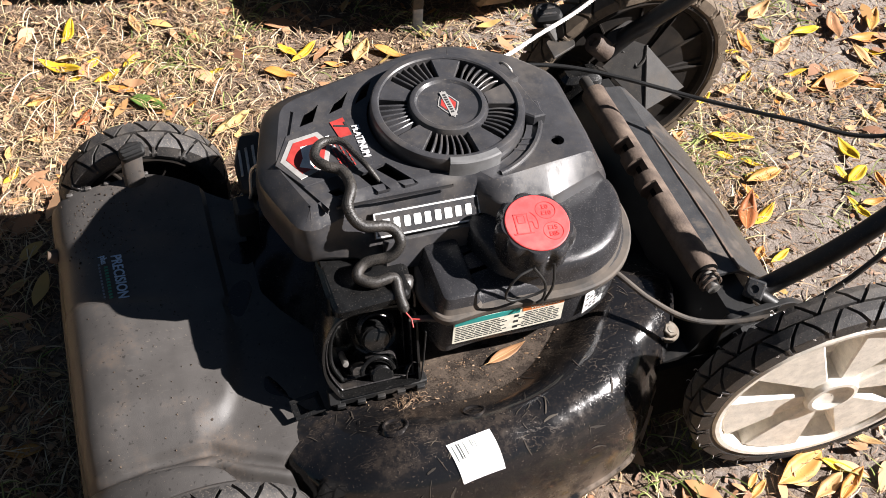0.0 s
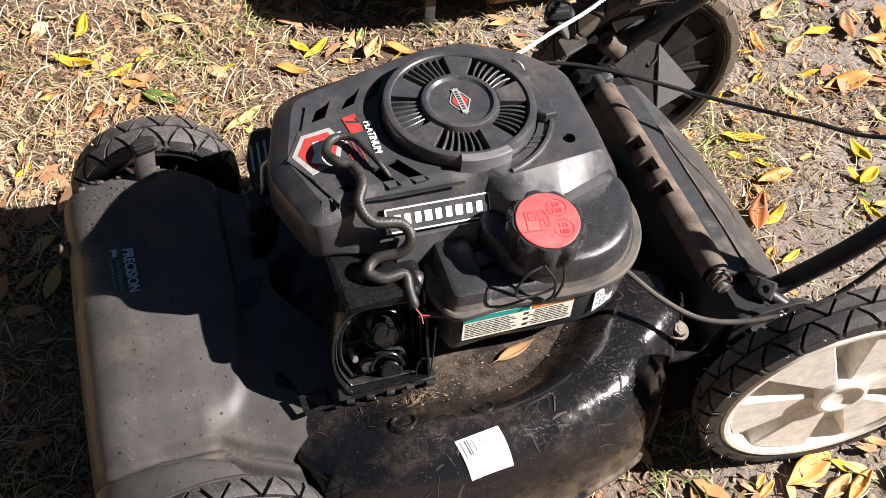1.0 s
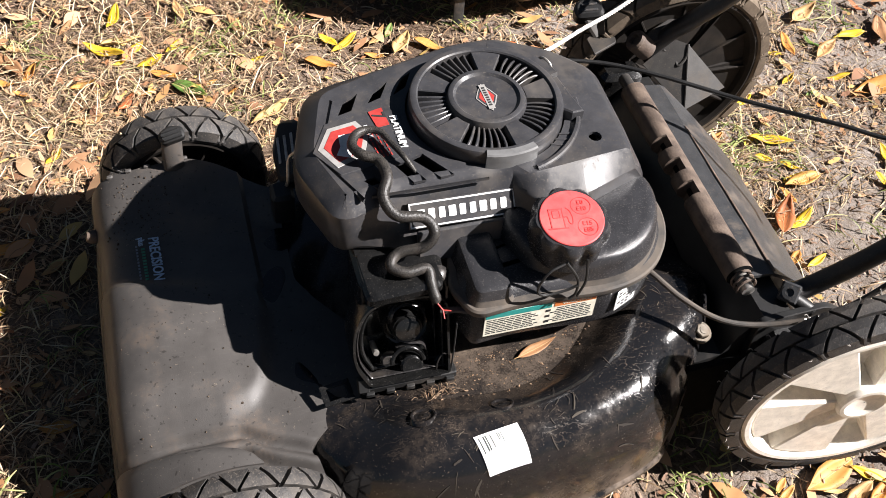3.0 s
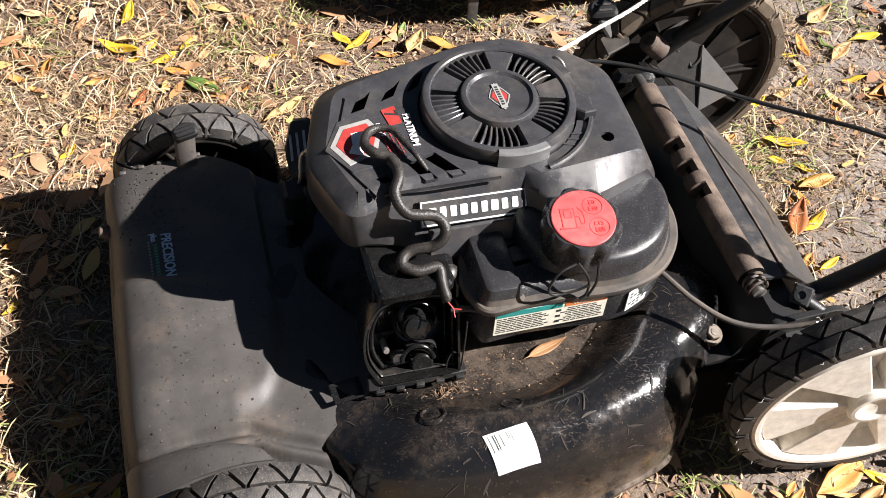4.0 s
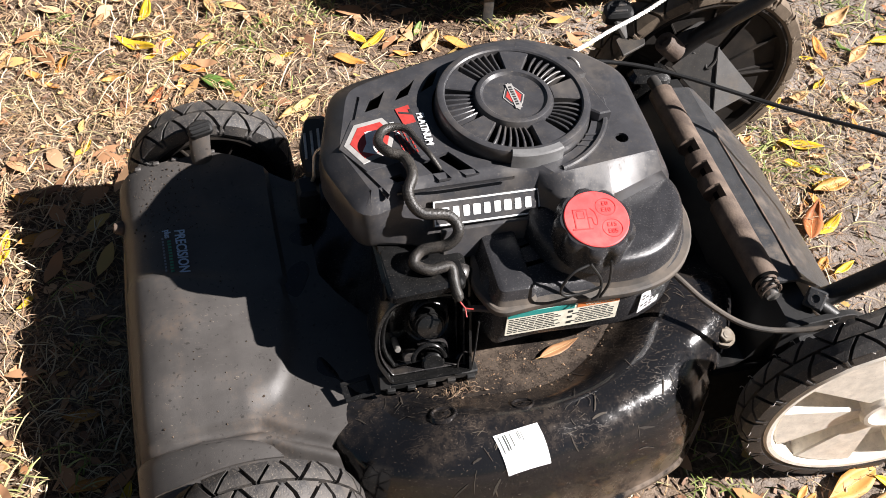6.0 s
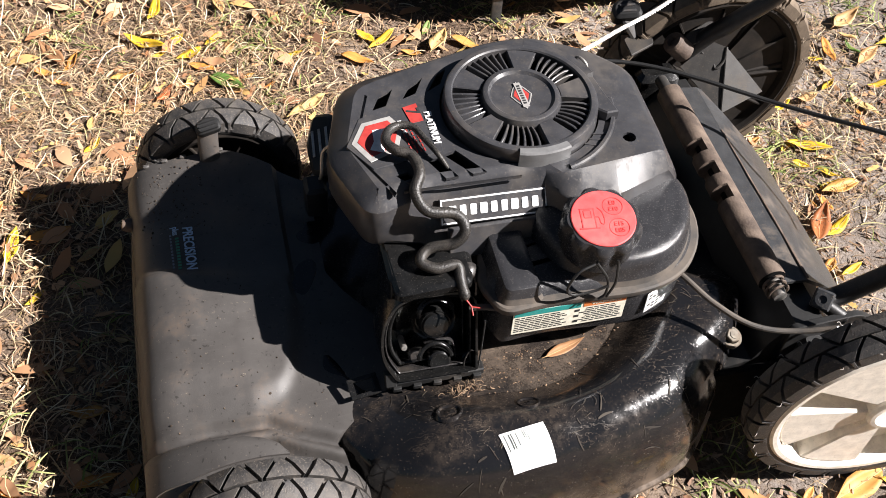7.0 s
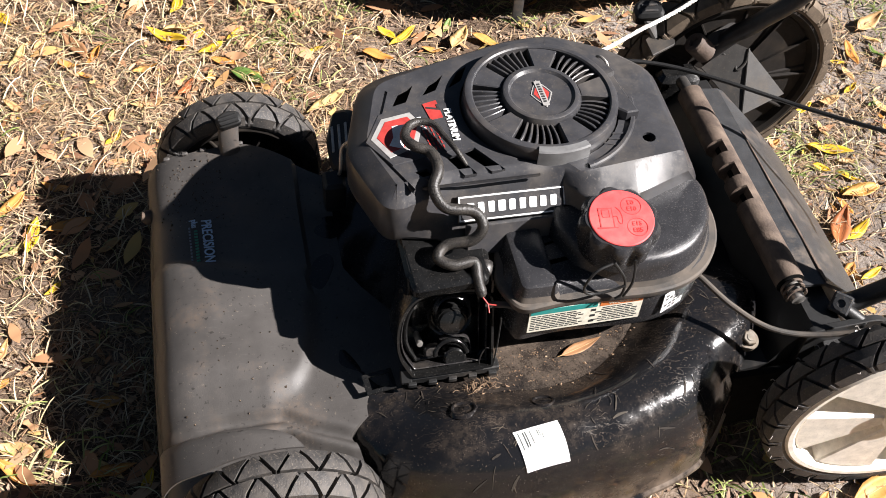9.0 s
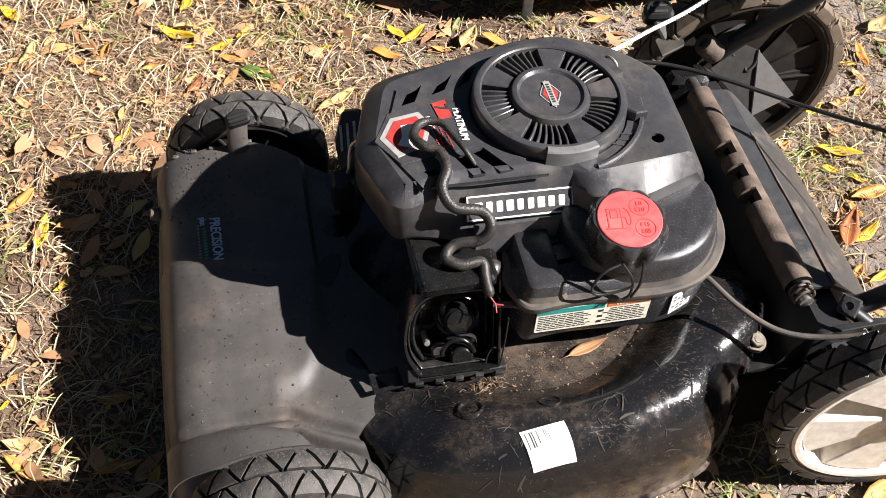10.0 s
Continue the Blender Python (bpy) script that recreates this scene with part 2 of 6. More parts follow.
def scale_mat():
    m, n, l, b = material("scaly_rubber", 0.42, 0, 0.4)
    v = coords(n, l, (1, 1, 1))
    t = n.new("ShaderNodeTexVoronoi")
    t.inputs["Scale"].default_value = 900
    l.new(v, t.inputs["Vector"])
    c = ramp(n, l, t.outputs["Distance"], [(0.0, (0.060, 0.056, 0.050)), (0.45, (0.034, 0.031, 0.028)), (0.75, (0.005, 0.005, 0.005))])
    l.new(mix(n, l, ramp(n, l, noise_tex(n, l, v, 60, 5), [(0.5, (0, 0, 0)), (0.8, (0.5, 0.5, 0.5))]), c, (0.11, 0.095, 0.08)), b.inputs["Base Color"])
    bumped(n, l, b, ramp(n, l, t.outputs["Distance"], [(0.0, (1, 1, 1)), (0.85, (0, 0, 0))]), 0.3, 0.0006)
    return m


M_DECK, M_COVER, M_SOIL, M_SNAKE = deck_paint(), cover_plastic(), soil_mat(), scale_mat()
M_STRAW = blade_mat("straw", [(0.0, (0.432, 0.299, 0.175)), (0.2, (0.607, 0.469, 0.304)), (0.36, (0.258, 0.156, 0.092)), (0.52, (0.506, 0.368, 0.221)), (0.66, (0.120, 0.069, 0.041)), (0.80, (0.368, 0.248, 0.138)), (0.92, (0.294, 0.179, 0.106)), (1.0, (0.396, 0.331, 0.156))])
M_STEM = blade_mat("straw_stems", [(0.0, (0.558, 0.456, 0.288)), (0.3, (0.707, 0.632, 0.446)), (0.5, (0.446, 0.344, 0.205)), (0.75, (0.484, 0.456, 0.205)), (1.0, (0.632, 0.549, 0.363))])
M_GRASS = blade_mat("green_grass", [(0.0, (0.10, 0.14, 0.03)), (0.4, (0.20, 0.25, 0.065)), (0.7, (0.33, 0.35, 0.13)), (1.0, (0.46, 0.43, 0.20))])
M_LITTER = blade_mat("litter", [(0.0, (0.144, 0.090, 0.063)), (0.4, (0.288, 0.180, 0.122)), (0.7, (0.450, 0.324, 0.234)), (1.0, (0.198, 0.122, 0.081))])
M_CHIPS = blade_mat("chips", [(0.0, (0.14, 0.09, 0.055)), (0.3, (0.28, 0.19, 0.12)), (0.5, (0.08, 0.05, 0.035)), (0.75, (0.40, 0.29, 0.19)), (1.0, (0.20, 0.11, 0.06))])
M_BITS = blade_mat("leaf_bits", [(0.0, (0.34, 0.17, 0.09)), (0.25, (0.52, 0.29, 0.15)), (0.45, (0.22, 0.11, 0.065)), (0.65, (0.62, 0.40, 0.23)), (0.82, (0.44, 0.21, 0.10)), (1.0, (0.60, 0.42, 0.14))])
M_MUD = blade_mat("mud", [(0.0, (0.020, 0.016, 0.012)), (0.4, (0.036, 0.027, 0.020)), (0.7, (0.070, 0.050, 0.035)), (1.0, (0.16, 0.12, 0.085))])
M_CLIPPINGS = blade_mat("clippings", [(0.0, (0.030, 0.025, 0.021)), (0.35, (0.065, 0.054, 0.042)), (0.6, (0.025, 0.021, 0.018)), (0.85, (0.085, 0.070, 0.053)), (1.0, (0.14, 0.115, 0.085))])
M_RIB = grimy("leaf_rib", (0.46, 0.30, 0.14), (0.30, 0.17, 0.08), 0.6, (0.5, 0.8), 60, 0.2, 0.1)
LEAF_MATS = {
    "yellow": leaf_mat("leaf_yellow", (0.671, 0.459, 0.025), (0.619, 0.385, 0.025), (0.473, 0.246, 0.041)),
    "pale": leaf_mat("leaf_pale", (0.619, 0.426, 0.180), (0.654, 0.492, 0.205), (0.473, 0.271, 0.098)),
    "tan": leaf_mat("leaf_tan", (0.499, 0.295, 0.123), (0.568, 0.361, 0.164), (0.344, 0.164, 0.066)),
    "brown": leaf_mat("leaf_brown", (0.310, 0.156, 0.074), (0.387, 0.213, 0.098), (0.189, 0.090, 0.049)),
    "orange": leaf_mat("leaf_orange", (0.568, 0.238, 0.049), (0.516, 0.279, 0.074), (0.361, 0.139, 0.041)),
    "green": leaf_mat("leaf_green", (0.086, 0.164, 0.033), (0.146, 0.213, 0.049), (0.258, 0.230, 0.049)),
    "rust": leaf_mat("leaf_rust", (0.344, 0.107, 0.037), (0.396, 0.139, 0.049), (0.215, 0.074, 0.033)),
}


# ---- building helpers ----
def thing(name, label, category, at=(0, 0, 0), group="", kind=""):
    ob = new(name)
    ob.location = at
    ob.empty_display_size = 0.02
    return tagged(ob, label, category, group, kind)


def part(name, bm, mats, parent=None, label="", angle=32, fix=True):
    """Links a bmesh, in world coordinates, as one mesh object under its parent."""
    if fix:
        bmesh.ops.recalc_face_normals(bm, faces=bm.faces)
    me = bpy.data.meshes.new(name)
    bm.to_mesh(me)
    bm.free()
    for m in mats if isinstance(mats, (list, tuple)) else [mats]:
        me.materials.append(m)
    me.polygons.foreach_set("use_smooth", [True] * len(me.polygons))
    me.set_sharp_from_angle(angle=radians(angle))
    ob = new(name, me)
    if parent is not None:
        hang(ob, parent)
    return tagged(ob, label)


def place_of(ob):
    m = Matrix.Translation(ob.location) if ob.type == "EMPTY" else Matrix.Identity(4)
    return m


def hang(ob, parent):
    ob.parent = parent
    ob.matrix_parent_inverse = place_of(parent).inverted()


def loft(bm, rings, cap=(True, True), closed=True, mat=0):
    vs = [[bm.verts.new(p) for p in r] for r in rings]
    k = len(vs[0])
    for a, b in zip(vs, vs[1:]):
        for i in range(k if closed else k - 1):
            j = (i + 1) % k
            bm.faces.new((a[i], a[j], b[j], b[i])).material_index = mat
    if closed and cap[0]:
        bm.faces.new(vs[0][::-1]).material_index = mat
    if closed and cap[1]:
        bm.faces.new(vs[-1]).material_index = mat
    return vs


def offset(pts, d):
    """A closed outline, counter-clockwise, grown outwards by d."""
    out, k = [], len(pts)
    for i in range(k):
        a, b, c = Vector(pts[i - 1][:2]), Vector(pts[i][:2]), Vector(pts[(i + 1) % k][:2])
        n1, n2 = (b - a).normalized(), (c - b).normalized()
        n1, n2 = Vector((n1.y, -n1.x)), Vector((n2.y, -n2.x))
        s = n1 + n2
        f = 2 / max(s.length_squared, 0.6)
        out.append(tuple(b + s * f * d))
    return out


def rounded(pts, r, n=4):
    out, k = [], len(pts)
    for i in range(k):
        a, b, c = Vector(pts[i - 1]), Vector(pts[i]), Vector(pts[(i + 1) % k])
        q = r[i] if isinstance(r, (list, tuple)) else r
        p0 = b + (a - b).normalized() * min(q, (a - b).length * 0.49)
        p1 = b + (c - b).normalized() * min(q, (c - b).length * 0.49)
        for s in range(n + 1):
            u = s / n
            out.append(tuple(p0 * (1 - u) ** 2 + b * 2 * u * (1 - u) + p1 * u * u))
    return out


def slab(bm, pts, z0, z1, bevel=0.001, m=None, mat=0):
    """A prism over an outline with bevelled rims, placed by m."""
    m = m or Matrix.Identity(4)
    rings = []
    for d, z in ((-bevel, z0), (0, z0 + bevel), (0, z1 - bevel), (-bevel, z1)):
        rings.append([m @ Vector((x, y, z)) for x, y in offset(pts, d)])
    return loft(bm, rings, mat=mat)


def block(bm, size, at=(0, 0, 0), bevel=0.002, m=None, mat=0):
    x, y, z = (s / 2 for s in size)
    pts = rounded([(-x, -y), (x, -y), (x, y), (-x, y)], bevel, 2)
    slab(bm, pts, -z, z, min(bevel, z * 0.9) * 0.7, (m or Matrix.Identity(4)) @ Matrix.Translation(at), mat)


def revolve(bm, profile, n=32, m=None, mat=0, cap=(False, False)):
    m = m or Matrix.Identity(4)
    rings = [[m @ Vector((r * math.cos(2 * math.pi * i / n), r * math.sin(2 * math.pi * i / n), z)) for i in range(n)] for r, z in profile]
    loft(bm, rings, cap, mat=mat)


def spline(pts, steps=6):
    p = [Vector(q) for q in pts]
    p = [p[0] * 2 - p[1], *p, p[-1] * 2 - p[-2]]
    out = []
    for i in range(1, len(p) - 2):
        for s in range(steps):
            u = s / steps
            a, b, c, d = p[i - 1:i + 3]
            out.append(0.5 * (2 * b + (c - a) * u + (2 * a - 5 * b + 4 * c - d) * u * u + (3 * b - a - 3 * c + d) * u ** 3))
    out.append(p[-2])
    return out


def tube(bm, pts, r, n=10, steps=6, mat=0, flat=1.0, scaly=0.0):
    line = spline(pts, steps) if steps > 1 else [Vector(q) for q in pts]
    up, rings = Vector((0, 0, 1)), []
    for i, p in enumerate(line):
        d = (line[min(i + 1, len(line) - 1)] - line[max(i - 1, 0)]).normalized()
        side = d.cross(up)
        side = side.normalized() if side.length > 1e-4 else Vector((1, 0, 0))
        up = side.cross(d).normalized()
        q = r(i / (len(line) - 1)) if callable(r) else r
        rings.append([p + (side * math.cos(2 * math.pi * k / n) + up * math.sin(2 * math.pi * k / n) * flat) * q * (1 + scaly * ((i // 2 + k // 2) % 2)) for k in range(n)])
    loft(bm, rings, mat=mat)


def writing(text, size, m, mat, parent, name="lettering", depth=0.0003, align="CENTER", bold=0.018):
    """Raised words as one mesh; m puts the local x along the line and local z out of the surface."""
    cu = bpy.data.curves.new(name, "FONT")
    cu.body, cu.size, cu.extrude, cu.align_x, cu.align_y = text, size, depth, align, "CENTER"
    cu.resolution_u, cu.offset = 3, bold * size
    tmp = new(name, cu)
    bpy.context.view_layer.update()
    me = bpy.data.meshes.new_from_object(tmp.evaluated_get(bpy.context.evaluated_depsgraph_get()))
    bpy.data.objects.remove(tmp)
    me.name = name
    me.transform(m)
    me.materials.clear()
    me.materials.append(mat)
    ob = new(name, me)
    hang(ob, parent)
    return ob


def frame_of(origin, along, out):
    """A placing matrix: local x along, local z out, y by the right hand."""
    z = Vector(out).normalized()
    x = Vector(along)
    x = (x - z * x.dot(z)).normalized()
    y = z.cross(x)
    return Matrix.Translation(origin) @ Matrix((x, y, z)).transposed().to_4x4()


def smooth(a, b, x):
    t = min(1, max(0, (x - a) / (b - a)))
    return t * t * (3 - 2 * t)


def interp(pairs, x):
    for (x0, y0), (x1, y1) in zip(pairs, pairs[1:]):
        if x <= x1:
            return y0 + (y1 - y0) * max(0, (x - x0)) / (x1 - x0)
    return pairs[-1][1]


def bm_new():
    return bmesh.new()

# ---- ground ----
def ground_height(x, y):
    p = Vector((x * 5.0, y * 5.0, 0.3))
    return -0.004 + 0.005 * noise.noise(p) + 0.002 * noise.noise(p * 5)


def ground():
    near_x = [-0.9 + 0.02 * i for i in range(136)]
    near_y = [-0.9 + 0.02 * i for i in range(121)]
    far = [0.3, 1, 3, 10, 40, 150, 500]
    xs = [near_x[0] - f for f in far[::-1]] + near_x + [near_x[-1] + f for f in far]
    ys = [near_y[0] - f for f in far[::-1]] + near_y + [near_y[-1] + f for f in far]
    verts = [(x, y, ground_height(x, y)) for y in ys for x in xs]
    w = len(xs)
    faces = [(j * w + i, j * w + i + 1, (j + 1) * w + i + 1, (j + 1) * w + i) for j in range(len(ys) - 1) for i in range(w - 1)]
    me = bpy.data.meshes.new("ground")
    me.from_pydata(verts, [], faces)
    me.materials.append(M_SOIL)
    me.polygons.foreach_set("use_smooth", [True] * len(faces))
    tagged(new("ground", me), "sandy bare soil with dry grass and litter", "ground", kind="structure")


ground()

# ---- mower ----
MOWER = thing("lawn_mower", "black walk-behind lawn mower standing on dry grass", "lawn mower", (0.3, 0, 0))
DECK_C = (0.30, 0.0)


# rim and pan radii of the pressed deck by angle about the blade shaft
RIM = [(0, 0.290), (120, 0.2875), (190, 0.300), (214, 0.288), (219, 0.292), (224, 0.302), (229, 0.312), (240, 0.305), (256, 0.287), (272, 0.274), (288, 0.276), (301, 0.283), (312, 0.275), (322, 0.271), (336, 0.273), (348, 0.284), (360, 0.290)]
PAN = [(0, 0.150), (150, 0.165), (200, 0.196), (242, 0.188), (254, 0.177), (268, 0.172), (282, 0.166), (295, 0.156), (308, 0.148), (320, 0.144), (360, 0.150)]


def deck_height(r, a):
    """Height of the pressed deck at radius r and angle a (degrees) about the blade shaft."""
    a %= 360
    p, rim = interp(PAN, a), interp(RIM, a)
    u = (r - p) / (rim - p)
    back = max(smooth(26, 8, a), smooth(334, 350, a))
    side = smooth(312, 330, a) * (1 - back)
    rise = 0.030 * (1 - 0.9 * back)
    if u <= 0:
        z = 0.148
    elif u < 0.46:
        z = 0.148 + rise * smooth(-0.06, 0.40, u)
    elif u <= 1:
        drop, power = (u - 0.46) / 0.54, 2.3 + 2.5 * side
        z = 0.148 + rise - (0.083 + rise) * (1 - (1 - drop ** power) ** (1 / power))
    else:
        z = 0.065
    front = smooth(122, 135, a) * smooth(246, 215, a)
    return z * (1 - front) + front * min(z, 0.128 + 0.25 * (z - 0.148) if z > 0.148 else z - 0.02)


def deck():
    bm = bm_new()
    steps = [0.004, 0.05, 0.10, 0.125]
    us = [-0.08, -0.04] + [0.035 * i for i in range(27)] + [0.955, 0.965, 0.975, 0.983, 0.990, 0.996, 1.0]
    rings = []
    for k in range(len(steps) + len(us)):
        ring = []
        for i in range(360):
            a = i
            p, rim = interp(PAN, a), interp(RIM, a)
            r = steps[k] if k < len(steps) else p + (rim - p) * us[k - len(steps)]
            x, y = DECK_C[0] + r * math.cos(radians(a)), DECK_C[1] + r * math.sin(radians(a))
            ring.append((x, y, deck_height(r, a) + 0.0007 * noise.noise(Vector((x * 30, y * 30, 2)))))
        rings.append(ring)
    # turned-out lip along the rim
    for grow, z in ((0.0005, 0.060), (0.004, 0.056), (0.0045, 0.052), (0.002, 0.051)):
        rings.append([(DECK_C[0] + (interp(RIM, i) + grow) * math.cos(radians(i)), DECK_C[1] + (interp(RIM, i) + grow) * math.sin(radians(i)), z) for i in range(360)])
    loft(bm, rings, (False, False))
    part("deck", bm, M_DECK, MOWER, "scratched glossy black steel deck with rounded rim")

    def at(u, v):
        return deck_height(math.hypot(u - DECK_C[0], v), math.degrees(math.atan2(v, u - DECK_C[0])))

    # dented bosses caked with dirt
    for x, y, r in ((0.1874, -0.1943, 0.0125), (0.2676, -0.1998, 0.0110)):
        bm = bm_new()
        slope = (at(x - 0.01, y) - at(x + 0.01, y), at(x, y - 0.01) - at(x, y + 0.01), 0.02)
        m = frame_of((x, y, at(x, y)), (1, 0, 0), slope)
        revolve(bm, [(r * 1.25, -0.003), (r * 1.1, 0.0002), (r, 0.0010), (r * 0.88, 0.0008), (r * 0.74, -0.0008), (r * 0.5, -0.0006), (r * 0.3, 0.0004), (0.001, 0.0006)], 28, m)
        part("deck_boss", bm, M_DECK, MOWER)
    # added black block standing in for the shadowed gap beside the rear wheel
    bm = bm_new()
    block(bm, (0.18, 0.008, 0.105), (0.578, -0.186, 0.083), 0.003)
    part("gap_shade_block", bm, M_SHADEBLACK, MOWER)
    deck_bolt((0.5113, -0.1572, at(0.5113, -0.1572) + 0.001), r=0.0085)


def deck_bolt(at, out=(0.1, -0.3, 1), r=0.0085):
    m = frame_of(at, (1, 0, 0), out)
    bm = bm_new()
    revolve(bm, [(r * 1.45, -0.004), (r * 1.45, 0.0015), (r * 1.35, 0.0022), (r, 0.0022)], 20, m)
    slab(bm, [(r * math.cos(radians(60 * i)), r * math.sin(radians(60 * i))) for i in range(6)], 0.0015, 0.0075, 0.0008, m)
    revolve(bm, [(r * 0.55, 0.0068), (r * 0.5, 0.0082), (0.0004, 0.0084)], 12, m)
    return part("bolt", bm, M_ZINC, MOWER, "zinc hex bolt with washer")


deck()


def rear_housing():
    prof = [(0.47, 0.05), (0.49, 0.12), (0.535, 0.130), (0.548, 0.160), (0.568, 0.190), (0.60, 0.190), (0.64, 0.15), (0.66, 0.08), (0.66, 0.05)]
    bm = bm_new()
    loft(bm, [[(x, y, z) for x, z in prof] for y in (-0.175, -0.168, 0.205, 0.212)])
    part("rear_housing", bm, M_DARK, MOWER, "black rear deck housing")
    # hinged discharge flap: bent sheet with thickness
    slope = [(0.570, 0.209), (0.597, 0.206), (0.625, 0.188), (0.650, 0.166), (0.675, 0.139)]
    bm = bm_new()
    rings = []
    for k in range(25):
        y = -0.134 + 0.312 * k / 24
        reach = interp([(-0.14, 0.667), (-0.02, 0.674), (0.088, 0.673), (0.104, 0.664), (0.121, 0.640), (0.158, 0.616), (0.18, 0.604)], y)
        xs = [0.570, 0.584, 0.597] + [0.597 + (reach - 0.597) * i / 6 for i in range(1, 7)]
        row = [(x, interp(slope, x) + 0.0010 * noise.noise(Vector((x * 22, y * 22, 6)))) for x in xs]
        rings.append([(x, y, z) for x, z in row] + [(x - 0.002, y, z - 0.004) for x, z in row[::-1]])
    loft(bm, rings)
    part("rear_flap", bm, M_STEEL, MOWER, "worn black steel discharge flap with dusty streaks", 20)
    bm = bm_new()
    tube(bm, [(0.597, -0.132, 0.2072), (0.5975, -0.05, 0.2074), (0.597, 0.03, 0.2072), (0.597, 0.10, 0.2070)], lambda u: 0.0017 - 0.0009 * u, 8, 6, flat=0.5)
    part("flap_seam", bm, M_RUST, MOWER, "dusty seam along the flap")
    bm = bm_new()
    prof = [(0.668, 0.134), (0.690, 0.105), (0.712, 0.062)]
    rings = []
    for y in (-0.10, -0.098, 0.158, 0.16):
        rings.append([(x, y, z) for x, z in prof] + [(x - 0.002, y, z - 0.005) for x, z in prof[::-1]])
    loft(bm, rings)
    part("trailing_shield", bm, M_OLDRUBBER, MOWER, "dusty rubber trailing shield", 20)
    # hinge tube with three spring notches
    bm = bm_new()
    notch = {k for s in (45, 60, 75) for k in range(s, s + 7)}
    n, r, rings = 20, 0.0155, []
    for k in range(121):
        y = -0.128 + 0.300 * k / 120
        ring = []
        for i in range(n):
            a = 2 * math.pi * i / n
            q = r
            if k in notch and 106 < math.degrees(a) < 240:
                q = r * 0.30
            ring.append((0.557 + q * math.cos(a), y, 0.207 + q * math.sin(a)))
        rings.append(ring)
    loft(bm, rings)
    # notch floors get black in place of the shade inside them
    for f in bm.faces:
        c = f.calc_center_median()
        if math.hypot(c.x - 0.557, c.z - 0.207) < 0.0085:
            f.material_index = 1
    part("hinge_tube", bm, [M_RUST, M_SHADEBLACK], MOWER, "rusty brown hinge tube with notches")
    bm = bm_new()
    tube(bm, [(0.557, 0.165, 0.207), (0.556, 0.198, 0.207)], 0.0078, 12, 1)
    part("hinge_pin", bm, M_PLATE, MOWER)
    bm = bm_new()
    tube(bm, [(0.557, -0.150, 0.206), (0.557, -0.12, 0.207)], 0.0075, 12, 1)
    part("hinge_pin", bm, M_METAL, MOWER)
    bm = bm_new()
    coil = [(0.557 + 0.0115 * math.cos(0.7 * i), -0.1295 - 0.0007 * i, 0.206 + 0.0115 * math.sin(0.7 * i)) for i in range(24)]
    tube(bm, coil, 0.0016, 6, 2)
    part("flap_spring", bm, M_RUST, MOWER, "rusty coil spring")


rear_housing()


def front_cover_height(x, y):
    base = interp([(-0.1165, 0.066), (-0.114, 0.094), (-0.108, 0.114), (-0.097, 0.128), (-0.08, 0.136), (-0.05, 0.142), (0, 0.147), (0.06, 0.147), (0.10, 0.146)], x)
    # raised field with a round corner, then two soft folds down to the wheel arch
    edge = interp([(-0.12, -0.119), (-0.04, -0.120), (0.005, -0.117), (0.030, -0.107), (0.043, -0.090), (0.052, -0.05), (0.060, 0.0), (0.064, 0.3)], x)
    fold = y - interp([(-0.12, 0.001), (-0.043, 0.004), (0.014, 0.0), (0.042, -0.018), (0.077, -0.034), (0.2, -0.06)], x)
    z = base - 0.011 + 0.0060 * smooth(edge - 0.025, edge + 0.006, y)
    # the near field swells forward; the printed field lies lower
    z += 0.017 * smooth(0.078, 0.052, y + 0.30 * (x + 0.09)) * smooth(0.07, -0.10, x) * smooth(-0.14, -0.08, y)
    z -= 0.009 * smooth(-0.138, -0.151, fold)
    z += 0.009 * smooth(-0.152, -0.160, fold) - 0.012 * smooth(-0.163, -0.176, fold)
    z += 0.024 * smooth(0.14, 0.21, y)
    z += 0.0016 * noise.noise(Vector((x * 14, y * 14, 5)))
    return z


